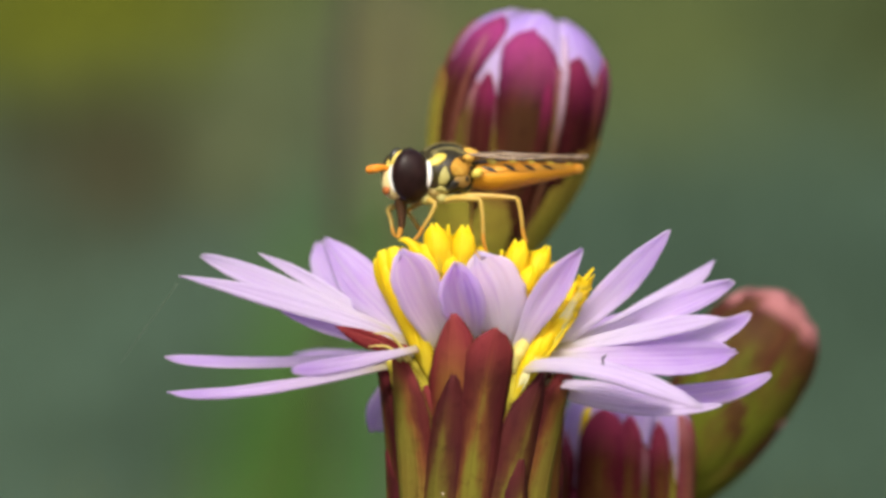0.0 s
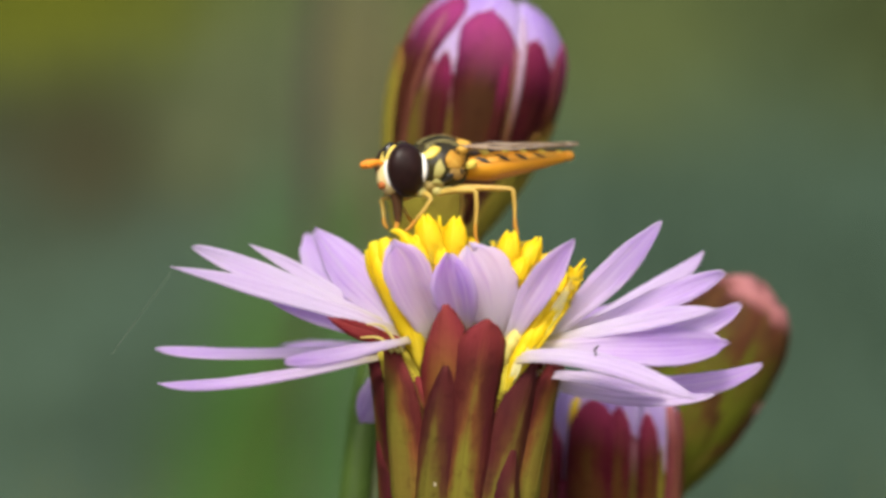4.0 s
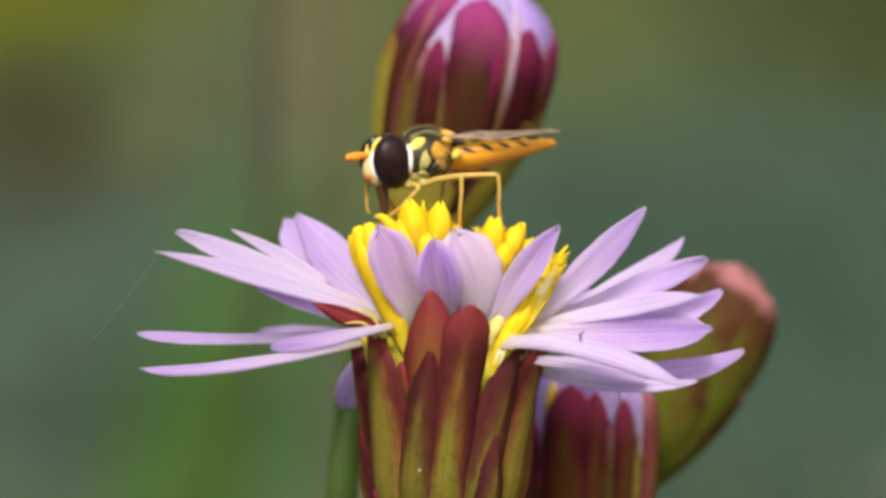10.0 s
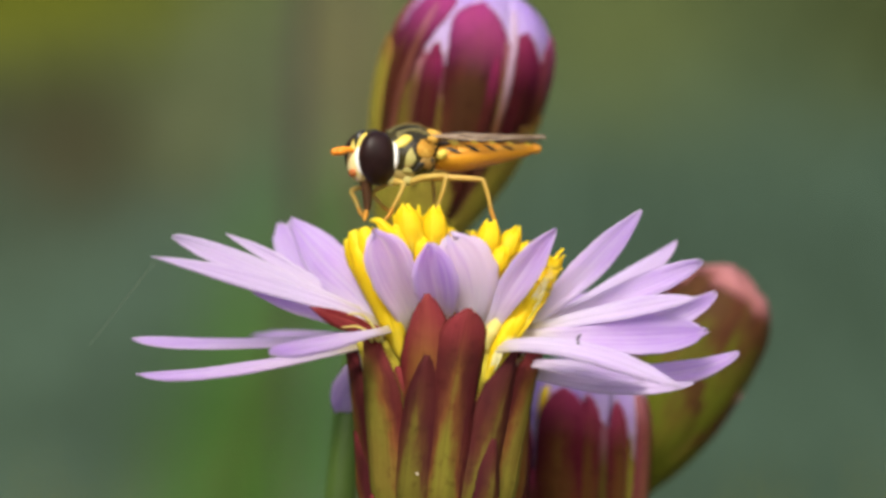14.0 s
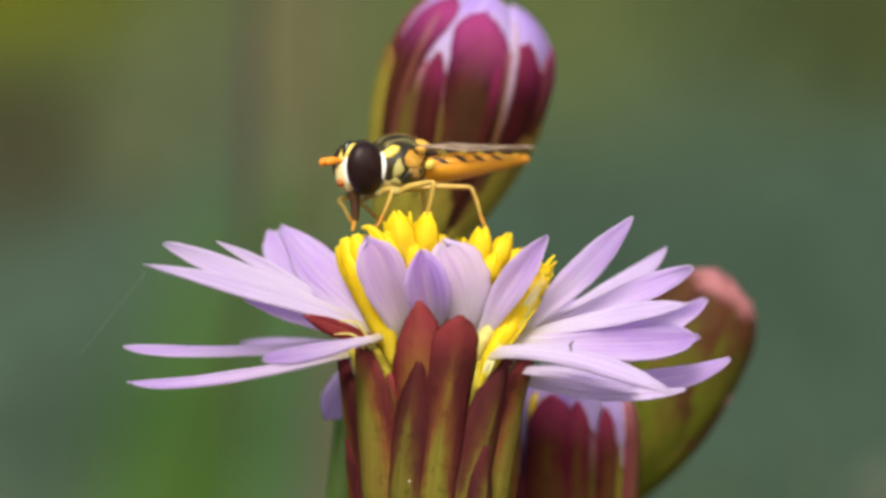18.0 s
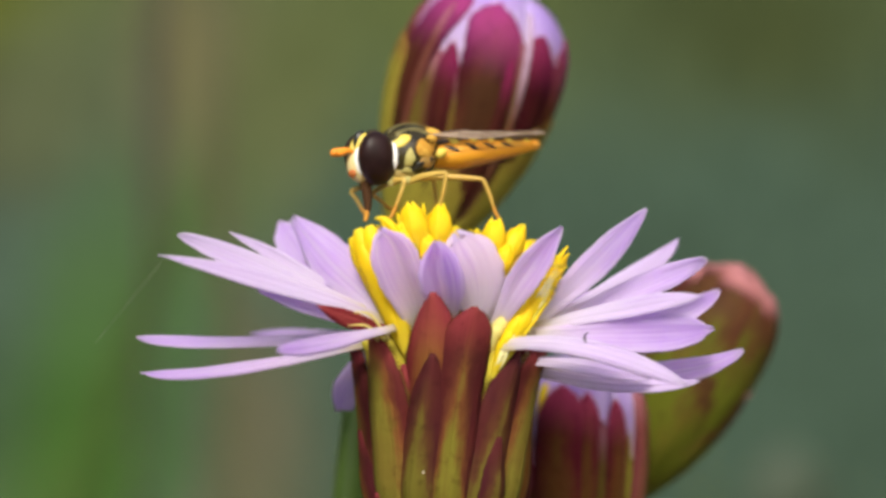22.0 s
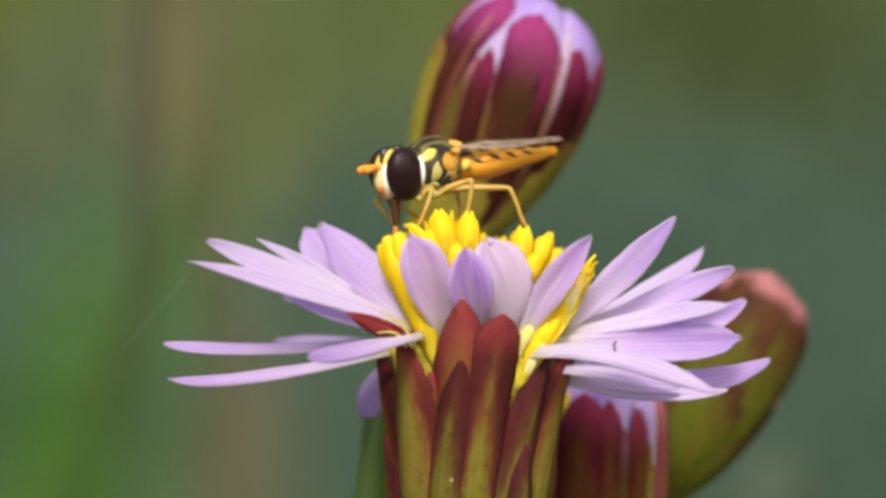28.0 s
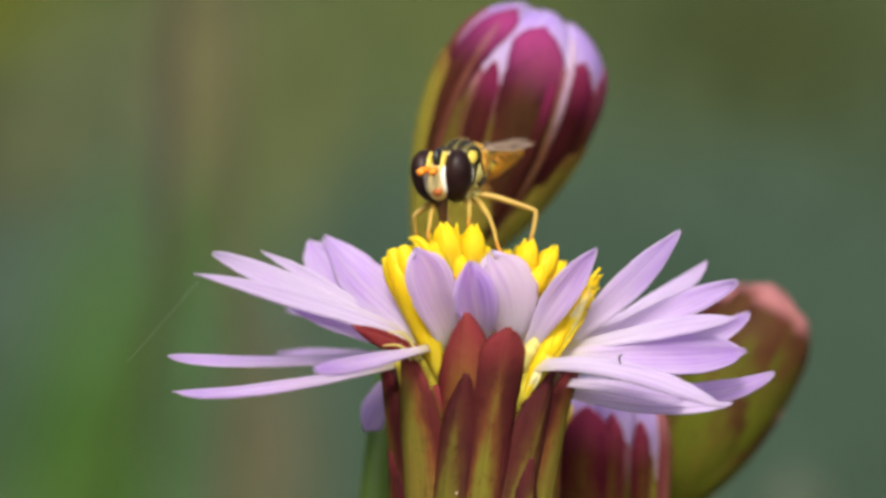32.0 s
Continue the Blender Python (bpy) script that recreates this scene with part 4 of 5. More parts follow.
rear_bud, rear_stem = bud("aster_bud", "plump maroon aster bud with lavender petal tips, leaning", 9.6, 3.9, 0.47,
               [(-82, 8, 0.6, 0.64, 0.46, OLIVE_BRACT), (-46, 8, 0.5, 0.46, 0.15, GAP_BRACT), (2, -16, -0.2, 0.50, 0.15, GAP_BRACT), (40, -20, 1.9, 0.55, 0.14, GAP_BRACT),
                (78, -16, 2.2, 0.60, 0.17, RUST_BUD), (104, -26, 3.0, 0.74, 0.15, BUD_BRACT), (-98, 28, 3.3, 0.76, 0.20, RUST_BUD), (-73, 33, 3.7, 0.66, 0.25, BUD_BRACT), (-50, 13, 2.6, 0.12, 0.33, ROSE_SEAM),
                (-12, -13, 0.75, 0.28, 0.26, BUD_DARK), (24, -28, 3.3, 0.76, 0.25, BUD_BRACT), (33, -16, 0.9, 0.22, 0.31, BUD_DARK), (60, -23, 2.55, 0.64, 0.24, BUD_DARK), (42, -19, 3.4, 0.09, 0.30, SEAM)]
               + ring(7, 112, 250, 3.0, 0.85, 0.16, BUD_BRACT) + [(62, -2, -1.7, 0.52, 0.34, OLIVE_BRACT), (86, -4, -0.9, 0.60, 0.36, OLIVE_BRACT)]
               + ring(6, 5, 320, -4.8, 0.66, 0.33, OLIVE_BRACT), 13,
               [(-3.14, 13.00, -3.33), (-5.00, 12.00, -8.85), (-6.2, 11, -30), (-3, 7.5, -62), (1.5, 5, -105)], millimetres(0.8, 14, 8.3, 18), full=1.75)
side_bud, side_stem = bud("aster_bud", "unopened green aster bud with dusky pink top, bent sideways", 9.6, 2.95, 0.37,
               ring(6, 20, 320, 3.25, 1.3, 0.03, PINK_BRACT) + ring(6, 48, 348, 2.9, 1.25, 0.09, PINK_BRACT) + ring(5, 0, 288, -1.6, 1.1, 0.15, PINK_BRACT), 0,
               [(8.5, 17, -16), (5, 14, -40), (2.5, 8, -75), (1.5, 5, -105)], millimetres(14.15, 18, -4.8, 27), dome=2.1)
low_bud, low_stem = bud("aster_bud", "half-open maroon aster bud with lavender petals pushing out", 9.0, 3.1, 0.50,
              [(-96, 0, 2.6, 0.60, 0.1, DARK_BRACT), (-66, 0, 1.8, 0.56, 0.14, DARK_BRACT), (-23, 0, 3.1, 0.80, 0.26, DARK_BRACT), (1, 0, 2.8, 0.42, 0.16, DARK_BRACT), (-48, 2, -0.8, 0.32, 0.2, DARK_BRACT),
               (14, 0, 1.5, 0.4, 0.09, GAP_BRACT), (28, 0, 2.5, 0.36, 0.2, DARK_BRACT), (40, 0, 1.0, 0.35, 0.12, OLIVE_BRACT), (57, 2, 3.2, 0.48, 0.24, ROSE_BRACT), (86, 2, 2.6, 0.55, 0.12, DARK_BRACT)]
              + ring(7, 100, 250, 3.0, 0.9, 0.15, DARK_BRACT) + ring(5, 0, 288, -6.0, 0.75, 0.3, GAP_BRACT), 11,
              [(6.3, 10.5, -30), (4, 8, -60), (1.6, 5, -105)], millimetres(6.56, 11.2, -10.2, 2))
part("floret", tube([around(-43, 2.6, -3), around(-43, 3.0, 0.5), around(-43, 2.85, 2.6), around(-43, 2.6, 3.1)], [0.2, 0.26, 0.3, 0.05], 9, 10), FLORET, low_bud, "yellow floret")

FLY_ROWS = [
    (0, -1.415, -0.400, 3.710, 21.54, 1.52),
    (0.5, -1.413, -0.400, 3.717, 21.87, 1.40),
    (1, -1.312, -0.400, 3.670, 22.22, 0.31),
    (1.5, -1.247, -0.400, 3.639, 22.68, 0.02),
    (2, -1.309, -0.400, 3.713, 23.46, -0.12),
    (2.5, -1.315, -0.400, 3.655, 23.89, -0.69),
    (3, -1.317, -0.400, 3.657, 24.15, -0.84),
    (3.5, -1.288, -0.400, 3.654, 24.32, -0.84),
    (5.5, -1.362, -0.400, 3.635, 22.36, 0.02),
    (6, -1.321, -0.400, 3.593, 22.09, 0.12),
    (6.5, -1.335, -0.400, 3.667, 21.93, 0.31),
    (7, -1.357, -0.400, 3.622, 22.09, -0.49),
    (7.5, -1.212, -0.400, 3.493, 22.23, -1.40),
    (8, -1.167, -0.400, 3.466, 22.82, -2.07),
    (8.5, -1.178, -0.400, 3.427, 23.43, -1.98),
    (9, -1.204, -0.400, 3.421, 24.19, -1.94),
    (9.5, -1.304, -0.400, 3.424, 24.49, -2.57),
    (10, -1.235, -0.400, 3.420, 24.91, -2.42),
    (10.5, -1.283, -0.400, 3.468, 24.63, -2.51),
    (11, -1.214, -0.400, 3.396, 24.17, -2.32),
    (11.5, -1.401, -0.400, 3.514, 24.17, -1.22),
    (12, -1.354, -0.400, 3.533, 24.31, -0.37),
    (12.5, -1.487, -0.400, 3.565, 24.19, -0.03),
    (13, -1.532, -0.400, 3.630, 24.33, 0.10),
    (13.5, -1.536, -0.400, 3.619, 24.78, 0.53),
    (14, -1.636, -0.400, 3.653, 24.71, 0.77),
    (14.5, -1.593, -0.400, 3.584, 24.59, 0.66),
    (16.5, -1.483, -0.400, 3.575, 21.30, 1.16),
    (17, -1.505, -0.400, 3.601, 21.10, 1.73),
    (17.5, -1.599, -0.400, 3.536, 22.03, 1.39),
    (18, -1.743, -0.400, 3.512, 23.43, 0.88),
    (18.5, -1.527, -0.400, 3.652, 22.97, 1.12),
    (19, -1.554, -0.400, 3.703, 22.30, 0.41),
    (19.5, -1.357, -0.400, 3.571, 23.49, -0.07),
    (20, -1.553, -0.400, 3.603, 23.88, 0.02),
    (20.5, -1.844, -0.400, 3.651, 23.76, -0.51),
    (21, -1.834, -0.400, 3.680, 23.51, -0.23),
    (21.5, -1.788, -0.400, 3.574, 23.26, -0.46),
    (22, -1.831, -0.400, 3.608, 23.26, -0.56),
    (22.5, -1.863, -0.400, 3.644, 23.01, -0.56),
    (23, -1.924, -0.400, 3.649, 23.01, -0.56),
    (23.5, -1.769, -0.400, 3.651, 23.14, -0.56),
    (24, -1.555, -0.400, 3.571, 23.04, -0.51),
    (24.5, -1.422, -0.400, 3.526, 23.31, -0.33),
    (26.5, -2.119, -0.400, 3.522, 21.00, -2.35),
    (27, -2.266, -0.400, 3.486, 21.50, -2.70),
    (27.5, -2.253, -0.400, 3.431, 24.00, -3.42),
    (28, -1.978, -0.400, 3.354, 27.50, -3.94),
    (28.5, -1.744, -0.400, 3.345, 31.50, -4.30),
    (29, -1.697, -0.400, 3.214, 38.50, -4.66),
    (29.5, -1.723, -0.400, 3.238, 42.00, -3.09),
    (30, -1.883, 0.067, 3.389, 47.00, -2.38),
    (30.5, -2.288, 0.533, 3.410, 43.50, -4.97),
    (31, -1.226, 1.000, 3.426, 59.00, -7.33),
    (31.5, -0.900, 1.000, 3.894, 61.00, -6.17),
    (32, -0.904, 1.000, 3.909, 61.00, -5.25),
]
SWAY = [
    (0, -2.713),
    (0.5, -2.721),
    (1, -2.859),
    (1.5, -2.978),
    (2, -3.173),
    (2.5, -3.091),
    (3, -3.089),
    (3.5, -2.909),
    (5.5, -2.112),
    (6, -2.025),
    (6.5, -2.221),
    (7, -2.245),
    (7.5, -2.397),
    (8, -2.536),
    (8.5, -2.262),
    (9, -2.140),
    (9.5, -2.226),
    (10, -2.041),
    (10.5, -1.735),
    (11, -1.036),
    (11.5, -0.846),
    (12, -0.414),
    (12.5, -0.088),
    (13, 0.000),
    (13.5, 0.031),
    (14, -0.048),
    (14.5, -0.166),
    (16.5, -0.456),
    (17, -0.661),
    (17.5, -0.666),
    (18, -0.585),
    (18.5, -0.680),
    (19, -1.351),
    (19.5, -1.845),
    (20, -2.488),
    (20.5, -2.602),
    (21, -2.656),
    (21.5, -2.899),
    (22, -3.231),
    (22.5, -3.038),
    (23, -2.745),
    (23.5, -3.136),
    (24, -3.825),
    (24.5, -4.537),
    (26.5, -3.704),
    (27, -3.586),
    (27.5, -3.430),
    (28, -3.219),
    (28.5, -3.169),
    (29, -2.954),
    (29.5, -2.754),
    (30, -2.411),
    (30.5, -2.362),
    (31, -2.330),
    (31.5, -2.204),
    (32, -2.120),
]


# ---- hoverfly: x ahead, y to its left, z up, origin in the thorax ----
def hoverfly():
    root = new("hoverfly")
    tagged(root, "slender yellow and black hoverfly feeding on the flower", "hoverfly")
    thorax = part("thorax", blob((0.08, 0, 0.06), (1.42, 1.12, 1.24), squash=lambda c: Vector((c.x, c.y * (1 - 0.12 * c.z), c.z))), BRONZE, root, "bronze-black thorax with yellow sides")
    part("underside", blob((0.30, 0, -0.80), (1.20, 0.78, 0.46)), BELLY, thorax, "pale yellow")

    def patch(name, cx, cz, rx, rz, turn, material, label, sy, lift=0.03):
        """A marking that lies on the thorax wall."""
        ca, sa = math.cos(radians(turn)), math.sin(radians(turn))

        def at(q, u):
            a = 2 * q - 1
            b = u * math.sqrt(max(0.02, 1 - a * a)) * (1 + 0.16 * math.sin(5 * q + cx * 9) + 0.14 * math.sin(9 * q + cz * 13) * u)
            x, z = cx + rx * a * ca - rz * b * sa, cz + rx * a * sa + rz * b * ca
            k = max(0.02, 1 - ((x - 0.08) / 1.42) ** 2 - ((z - 0.06) / 1.24) ** 2)
            return Vector((x, sy * (1.12 * math.sqrt(k) * (1 - 0.12 * (z - 0.06) / 1.24) + lift * (1 - 0.5 * u * u)), z))

        part(name, sheet(at, 12, 6, 0.06), material, thorax, label)

    for sy in (1, -1):
        patch("shoulder_stripe", 0.80, 0.46, 0.54, 0.20, -28, YELLOW, "yellow stripe", sy)
        patch("side_patch", 0.44, -0.24, 0.21, 0.40, 8, CREAM, "cream patch", sy, 0.05)
        patch("side_patch", 0.44, -0.80, 0.28, 0.14, 8, CREAM, "cream patch", sy, 0.05)
        patch("lower_wall", -0.42, -0.36, 0.40, 0.34, 0, TAWNY, "dull tan side", sy)
        patch("dark_spot", 0.04, -0.60, 0.30, 0.15, -38, BLACK, "black spot", sy, 0.06)
        patch("dark_spot", -0.74, 0.12, 0.09, 0.18, 20, BLACK, "black spot", sy, 0.06)
        patch("dark_spot", -0.62, -0.30, 0.08, 0.15, -30, BLACK, "black spot", sy, 0.06)
        patch("side_tuft", -0.28, 0.16, 0.46, 0.38, 0, TUFT, "orange tuft", sy, 0.08)
        part("tuft_heart", blob((-0.24, sy * 0.98, 0.14), (0.20, 0.14, 0.17), segs=12, rings=8), RUST_FUZZ, thorax, "rusty hairs")
        part("haltere", blob((-1.10, sy * 0.90, 0.0), (0.28, 0.14, 0.20), (0, 30, 0), segs=14, rings=10), YELLOW, thorax, "yellow knob")
    bm = bmesh.new()
    for i in range(190):
        a, b = random.uniform(0, 6.283), random.uniform(-0.5, 1.45)
        d = Vector((1.38 * math.cos(a) * math.cos(b), 1.12 * math.sin(a) * math.cos(b), 1.20 * math.sin(b)))
        foot = d * 0.99 + Vector((0, 0, 0.12))
        tube([foot, foot + d.normalized() * random.uniform(0.06, 0.14) + Vector((-0.05, 0, 0.02))], [0.010, 0.004], 3, 1, bm)
    part("fuzz", bm, FUZZ, thorax, "fine tawny hairs")
    for sy in (1, -1):
        bm = bmesh.new()
        for i in range(90):
            a, q = random.uniform(0, 6.283), math.sqrt(random.random())
            foot = Vector((-0.28 + 0.46 * q * math.cos(a), sy * (1.10 - 0.16 * q), 0.16 + 0.38 * q * math.sin(a)))
            tube([foot, foot + Vector((0.14 * q * math.cos(a) - 0.05, sy * 0.16, 0.14 * q * math.sin(a)))], [0.022, 0.006], 3, 1, bm)
        part("tuft_hair", bm, TUFT, thorax, "orange-yellow hairs")
    for sy in (1, -1):
        part("wing_base", blob((-0.72, sy * 0.80, 0.62), (0.30, 0.20, 0.16), (0, -10, sy * 20), segs=12, rings=8), TUFT, thorax, "orange wing joint")
    part("scutellum", blob((-1.00, 0, 0.86), (0.50, 0.62, 0.26), (0, -12, 0)), TUFT, thorax, "orange-yellow")
    # pale back lines, which also stand in for the thorax's olive reflections
    for y0, w, x0, x1 in ((0.24, 0.07, -0.7, 1.1), (-0.24, 0.07, -0.7, 1.1), (0.62, 0.09, -0.8, 0.9), (-0.62, 0.09, -0.8, 0.9)):
        def stripe(q, u, y0=y0, w=w, x0=x0, x1=x1):
            x, y = x0 + (x1 - x0) * q, y0 + u * w * (1 + 0.3 * math.sin(7 * q))
            k = max(0.05, 1 - ((x - 0.08) / 1.42) ** 2 - (y / 0.99) ** 2)
            return Vector((x, y, 0.06 + 1.24 * math.sqrt(k) + 0.02))
        part("back_stripe", sheet(stripe, 16, 4, 0.04), OLIVE, thorax, "dull olive line")
    # head
    head = part("head", blob((1.83, 0, -0.18), (0.66, 1.08, 1.04)), PALE, root, "pale face between dark eyes")
    part("face", blob((2.30, 0, -0.50), (0.60, 0.52, 0.78), (0, 10, 0)), PALE, head, "pale cream face")
    for sy in (1, -1):
        part("eye", blob((1.78, sy * 0.66, -0.24), (0.90, 0.66, 1.18), (sy * -8, 17, sy * 14), segs=36, rings=26), EYE, head, "large dark brown eye")
        part("eye_rim", blob((1.12, sy * 0.70, -0.16), (0.25, 0.42, 0.64), segs=20, rings=14), WHITE, head, "white rim")
        part("front_stripe", blob((2.38, sy * 0.33, 0.34), (0.22, 0.13, 0.56), (0, -24, 0), segs=14, rings=12), YELLOW, head, "yellow stripe")
        part("cheek", blob((2.40, sy * 0.42, -0.34), (0.32, 0.16, 0.62), (0, 8, sy * -10), segs=16, rings=12), WHITE, head, "white cheek")
        part("antenna", tube([(2.60, sy * 0.12, 0.02), (2.90, sy * 0.20, 0.10), (3.20, sy * 0.26, 0.06), (3.42, sy * 0.29, 0.0), (3.52, sy * 0.30, -0.03)], [0.08, 0.13, 0.18, 0.17, 0.07], 12, 14), DEEP_ORANGE, head, "stubby orange antenna")
    part("brow", blob((2.24, 0, 0.52), (0.36, 0.20, 0.46), segs=14, rings=10), BLACK, head, "black brow")
    part("crown", blob((1.72, 0, 0.84), (0.30, 0.32, 0.20), segs=14, rings=10), BRONZE, head, "dark bristly crown")
    part("mouth_spot", blob((2.72, 0.16, -0.86), (0.17, 0.24, 0.19), segs=14, rings=10), RUST, head, "rust-coloured spot")
    part("proboscis", tube([(2.0, 0, -0.95), (2.02, 0, -1.35), (1.98, 0, -1.75), (1.96, 0, -2.30), (2.0, 0, -2.45)], [0.36, 0.27, 0.22, 0.16, 0.12], 12, 14), BROWN, head, "dark brown feeding tube")
    part("mouth_pad", tube([(1.98, 0, -2.25), (2.02, 0, -2.6), (2.1, 0.02, -2.9)], [0.10, 0.12, 0.08], 10, 8), FOOT, head, "amber mouth pad")
    # abdomen

    def section(s):
        """Centre height, half width, half height along the abdomen."""
        w = 0.78 * math.sin(min(1, 0.45 + s * 1.6) * 1.571) * (1 - 0.72 * max(0, (s - 0.25) / 0.75) ** 1.15) * (1 - max(0, (s - 0.9) / 0.1) ** 2 * 0.6)
        return -0.10 + 0.52 * s ** 1.2, w * 1.12, w * 0.92

    def skin(s, a, lift=0.0):
        z, w, h = section(s)
        return Vector((-0.95 - 5.25 * s, (w + lift) * math.cos(a), z + (h + lift) * math.sin(a)))

    bm = bmesh.new()
    n, m = 26, 22
    rings_ = [[bm.verts.new(skin(i / n, 6.28319 * k / m)) for k in range(m)] for i in range(n + 1)]
    for i in range(n):
        for k in range(m):
            bm.faces.new((rings_[i][k], rings_[i + 1][k], rings_[i + 1][(k + 1) % m], rings_[i][(k + 1) % m]))
    bm.faces.new(rings_[-1])
    bm.faces.new(rings_[0][::-1])
    abdomen = part("abdomen", bm, ORANGE, root, "orange abdomen with black dashes")
    for i in range(5):
        s0 = 0.10 + 0.175 * i
        part("back_band", sheet(lambda s, u, s0=s0: skin(s0 + 0.05 * u, 0.95 + s * 1.24, 0.025), 14, 3, 0.04), BLACK, abdomen, "black band")
        part("yellow_band", sheet(lambda s, u, s0=s0: skin(s0 + 0.088 + 0.030 * u, 0.75 + s * 1.64, 0.02), 14, 3, 0.04), YELLOW, abdomen, "yellow band")
        for a in (0, 1):
            def flank(s, u, s0=s0, a=a):
                ang = 0.46 + (0.30 + 0.05 * math.sin(s * 6.3)) * u
                return skin(s0 - 0.09 + 0.165 * s, math.pi - ang if a else ang, 0.018)
            part("pale_flank", sheet(flank, 8, 5, 0.03), FLANK, abdomen, "yellow flank")
            if i == 4:
                continue
            def dash(s, u, s0=s0, a=a):
                ang = 0.66 - 0.50 * s + 0.15 * u * (1 - abs(2 * s - 1) ** 2)
                return skin(s0 - 0.02 + 0.125 * s, math.pi - ang if a else ang, 0.04)
            part("side_dash", sheet(dash, 8, 3, 0.04), BLACK, abdomen, "black dash")
    part("tail_tip", blob((-6.05, 0, 0.42), (0.34, 0.26, 0.24), segs=14, rings=10), FLANK, abdomen, "dull orange tip")
    # wings
    for sy in (1, -1):
        def wing(s, u, sy=sy):
            x = -0.75 - 5.75 * s
            mid = 0.62 + 0.12 * math.sin(s * 3.1)
            wide = 0.85 * math.sin(min(1, s * 1.35 + 0.12) * 1.571) * (max(0, 1 - max(0, (s - 0.6) / 0.4) ** 2.4)) ** 0.5 + 0.03
            return Vector((x, sy * (mid - 0.38 * s + u * wide), 0.76 + 0.16 * s - 0.20 * u * math.sin(min(1, s * 1.6 + 0.1) * 2.6) - 0.05 * u * u + 0.03 * (sy + 1) + 0.03 * math.sin(u * 7 + s * 9)))
        w = part("wing", sheet(wing, 24, 8, 0.025), WING, root, "clear folded wing with brown veins")
        for u0, u1 in ((0.96, 0.95), (0.7, 0.85), (0.35, 0.5), (0.0, 0.05), (-0.4, -0.55)):
            pts = [wing(0.04 + 0.92 * i / 8, u0 + (u1 - u0) * i / 8) + Vector((0, 0, 0.01)) for i in range(9)]
            part("vein", tube(pts, [0.024 - 0.0014 * i for i in range(9)], 6, 24), VEIN, w)
    legs = []
    joints = (
        ((-0.1, 0.55, -1.11), (-2.62, 1.9, -1.08), (-2.97, 2.0, -2.96), 0.78),
        ((0.29, 0.6, -1.25), (-0.94, 1.9, -1.19), (-1.17, 1.9, -3.37), 0.78),
        ((1.05, 0.6, -1.32), (0.86, 1.3, -1.43), (1.55, 0.9, -2.96), 0.78),
        ((1.05, -0.5, -1.2), (2.23, -1.3, -1.63), (2.0, -0.9, -2.83), 0.78),
        ((0.46, -0.5, -1.17), (1.17, -2.0, -1.65), (0.5, -1.8, -2.53), 0.78),
        ((-0.44, -0.5, -0.99), (-1.81, -2.0, -1.0), (-1.9, -2.2, -2.96), 0.78),
    )
    for hip, knee, foot, thick in joints:
        hip, knee, foot = Vector(hip), Vector(knee), Vector(foot)
        k, f = knee - hip, foot - hip
        bend = Vector((0, 0, 0.10))
        leg = part("leg", tube([(0, 0, 0), k * 0.35 + bend, k * 0.8 + bend * 0.5, k], [0.15 * thick, 0.19 * thick, 0.15 * thick, 0.11 * thick], 10, 12), LEG, root, "thin amber leg")
        a = k.lerp(f, 0.66)
        shin = part("shin", tube([k, k.lerp(f, 0.33) + Vector((-0.04, 0, 0)), a], [0.125 * thick, 0.115 * thick, 0.10 * thick], 8, 8), LEG, leg)
        toe = (f - k).normalized()
        side = Vector((0.35 * (1 if f.x > k.x else -1), 0, 0))
        sole = part("foot", tube([a, a.lerp(f, 0.4), a.lerp(f, 0.75) + side * 0.1, f + side * 0.35], [0.105 * thick, 0.115 * thick, 0.10 * thick, 0.07 * thick], 8, 10), FOOT, leg, "darker amber foot")
        part("hip", blob((0.05, 0, 0.12), (0.26, 0.20, 0.24), segs=12, rings=8), CREAM, leg, "pale hip joint")
        leg.location = hip * MM
        legs.append((leg, shin, sole, hip, k, f))
    return root, legs


fly, fly_legs = hoverfly()


# ---- how plants and fly move ----
def fly_pose(x, y, z, turn, nose):
    return pose(x, y, z, 0, -nose, 180 + turn)


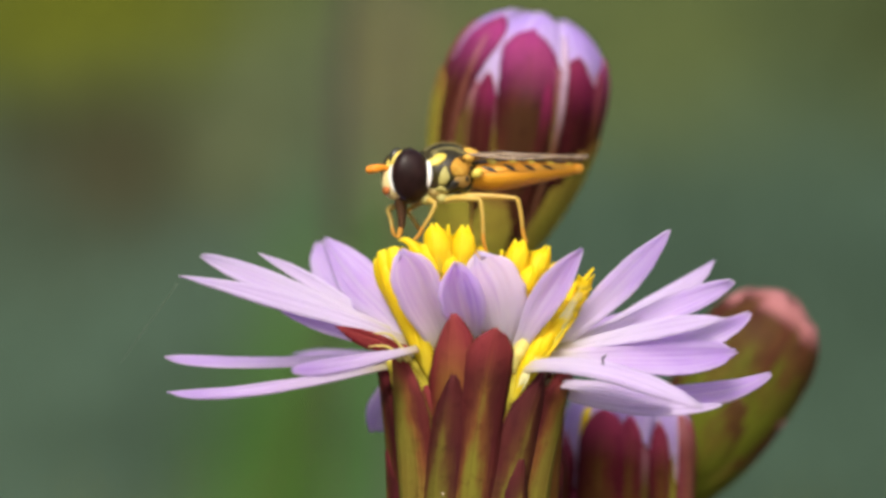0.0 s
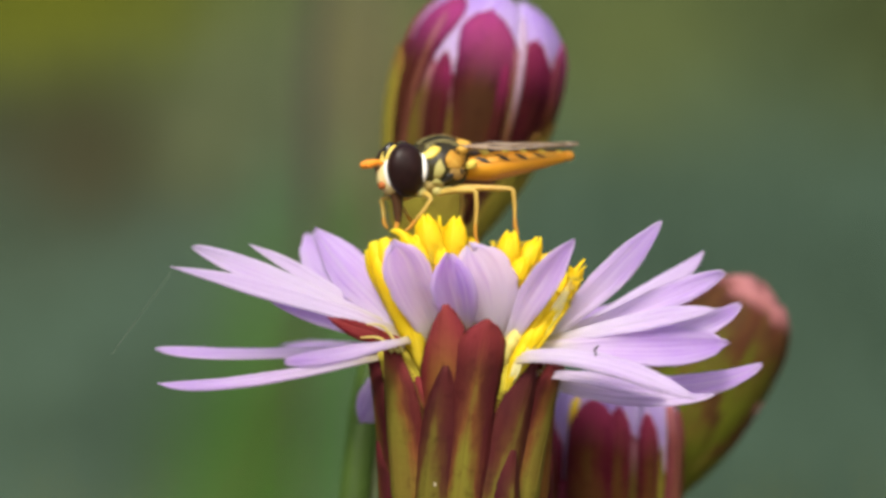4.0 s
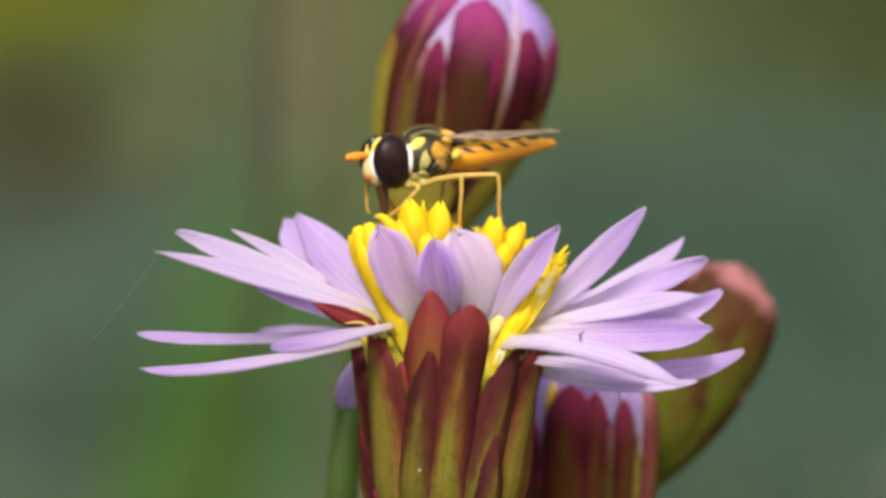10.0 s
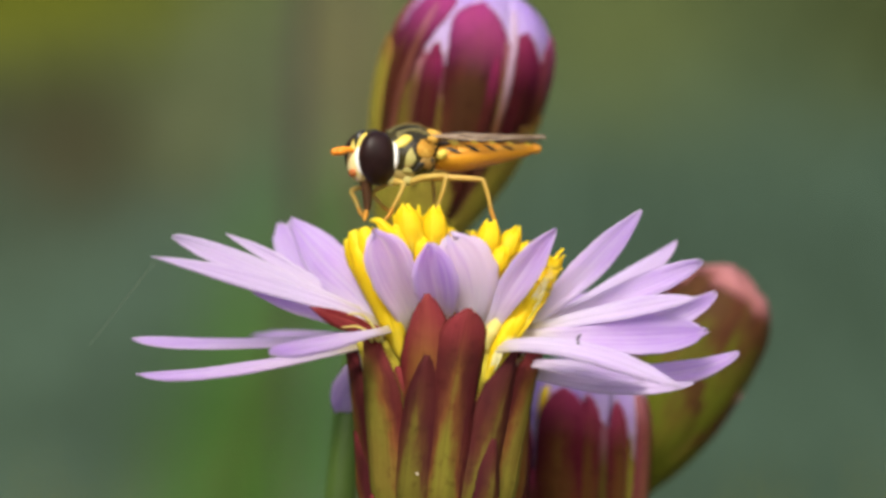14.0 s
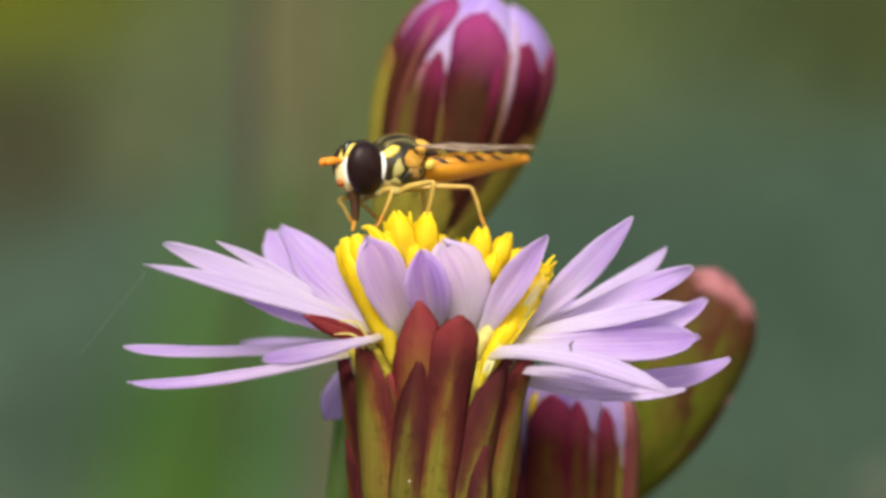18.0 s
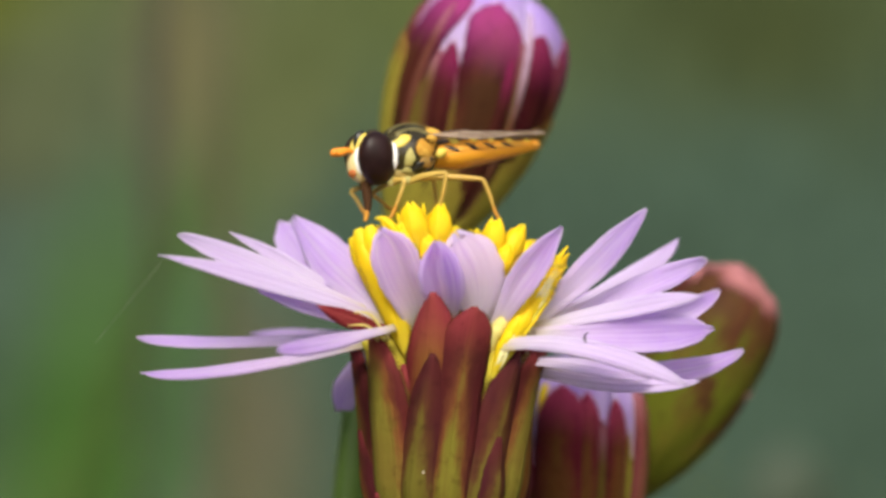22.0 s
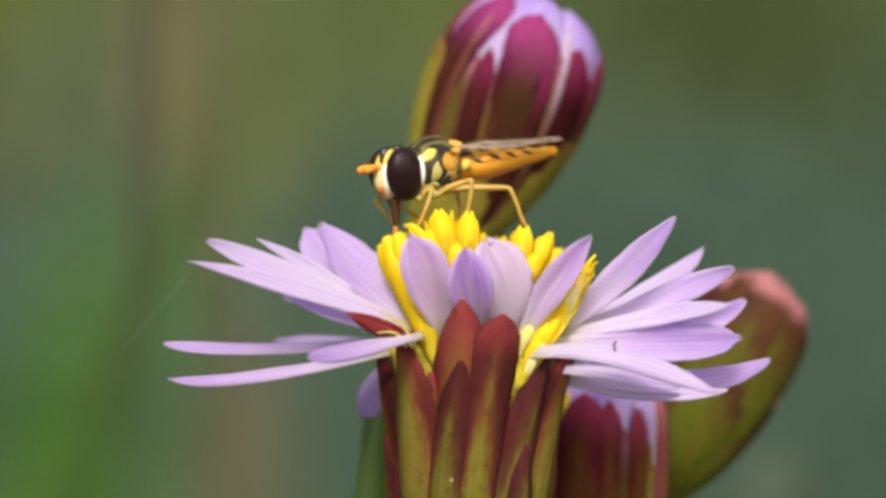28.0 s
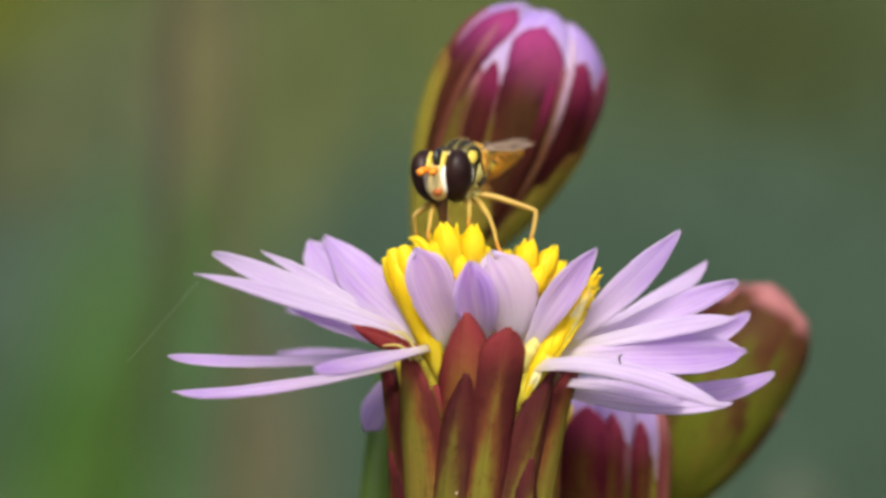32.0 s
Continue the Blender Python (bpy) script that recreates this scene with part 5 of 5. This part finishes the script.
def motions():
    def sway(t):
        return pose(0, 0, 0, 0, 0, float(np.interp(t, [r[0] for r in SWAY], [r[1] for r in SWAY])))

    walk(flower, [(t, sway(t) @ placed(0, 0, 0, 0)) for t, _ in SWAY])
    walk(low_bud, [(t, sway(t) @ placed(6.56, 11.2, -10.2, 2)) for t, _ in SWAY])
    walk(rear_bud, [(t, sway(t) @ placed(x, y, z, tilt + 6)) for t, x, y, z, tilt in REAR_BUD_ROWS])
    rows = []
    for t, x, y, z, tilt in REAR_BUD_ROWS:
        m, foot, rest = placed(x, y, z, tilt + 6), Vector((0, 0, -8.64 * MM)), pose(0, 0, 0, 0, 18, 0)
        stand = Matrix.Translation(m @ foot - rest @ foot) @ rest
        rows.append((t, m.inverted() @ stand))
    walk(rear_stem, rows)
    walk(side_bud, [(t, sway(t) @ placed(x, y, z, tilt)) for t, x, y, z, tilt in SIDE_BUD_ROWS])
    walk(fly, [(t, sway(t) @ Matrix.Translation((0, 0, H)) @ fly_pose(x * MM, y * MM, z * MM, turn, nose)) for t, x, y, z, turn, nose in FLY_ROWS])
    # each foot keeps its place on the flower until the fly turns round at the end
    holds = (
        ((2.0, -1.2, 0.68), (2.0, -1.2, 0.68), (1.97, -0.7, 0.36)),
        ((0.29, -1.77, 0.31), (-0.67, -1.5, 0.6), (0.65, -2.57, 0.04)),
        ((-2.6, -1.84, 0.79), (-2.6, -1.84, 0.79), (-0.71, -2.84, 0.98)),
        ((-3.68, -0.33, 0.93), (-3.68, -0.33, 0.93), (-2.55, -1.83, 0.57)),
        ((-2.61, 1.07, 1.19), (-2.61, 1.07, 1.19), (-2.83, 1.07, 0.76)),
        ((-0.53, 2.31, 0.7), (-0.53, 2.31, 0.7), (-1.19, 3.31, 0.66)),
    )
    for (leg, shin, sole, hip, k, f), (first, middle, last) in zip(fly_legs, holds):
        rows, lower = [], []
        thigh, calf, axis = k.length, (f - k).length, f.cross(k).normalized()

        def hip_angle(d):
            return math.acos(max(-1, min(1, (thigh ** 2 + d * d - calf ** 2) / (2 * thigh * d))))

        for t, x, y, z, turn, nose in FLY_ROWS:
            goal = Vector(first).lerp(Vector(middle), min(1, max(0, (t - 10.5) / 1.5)))
            goal = goal.lerp(Vector(last), min(1, max(0, (t - 29.6) / 1.4)))
            local = fly_pose(x, y, z, turn, nose).inverted() @ goal - hip
            d = min(max(local.length, abs(thigh - calf) * 1.05), (thigh + calf) * 0.99)
            local = local.normalized() * d
            q = f.rotation_difference(local) @ Matrix.Rotation(hip_angle(d) - hip_angle(f.length), 3, axis).to_quaternion()
            bend = (f - k).rotation_difference(q.inverted() @ local - k)
            rows.append((t, Matrix.LocRotScale(hip * MM, q, None)))
            lower.append((t, Matrix.Translation(k * MM) @ bend.to_matrix().to_4x4() @ Matrix.Translation(-k * MM)))
        walk(leg, rows)
        walk(shin, lower)
        walk(sole, lower)


motions()
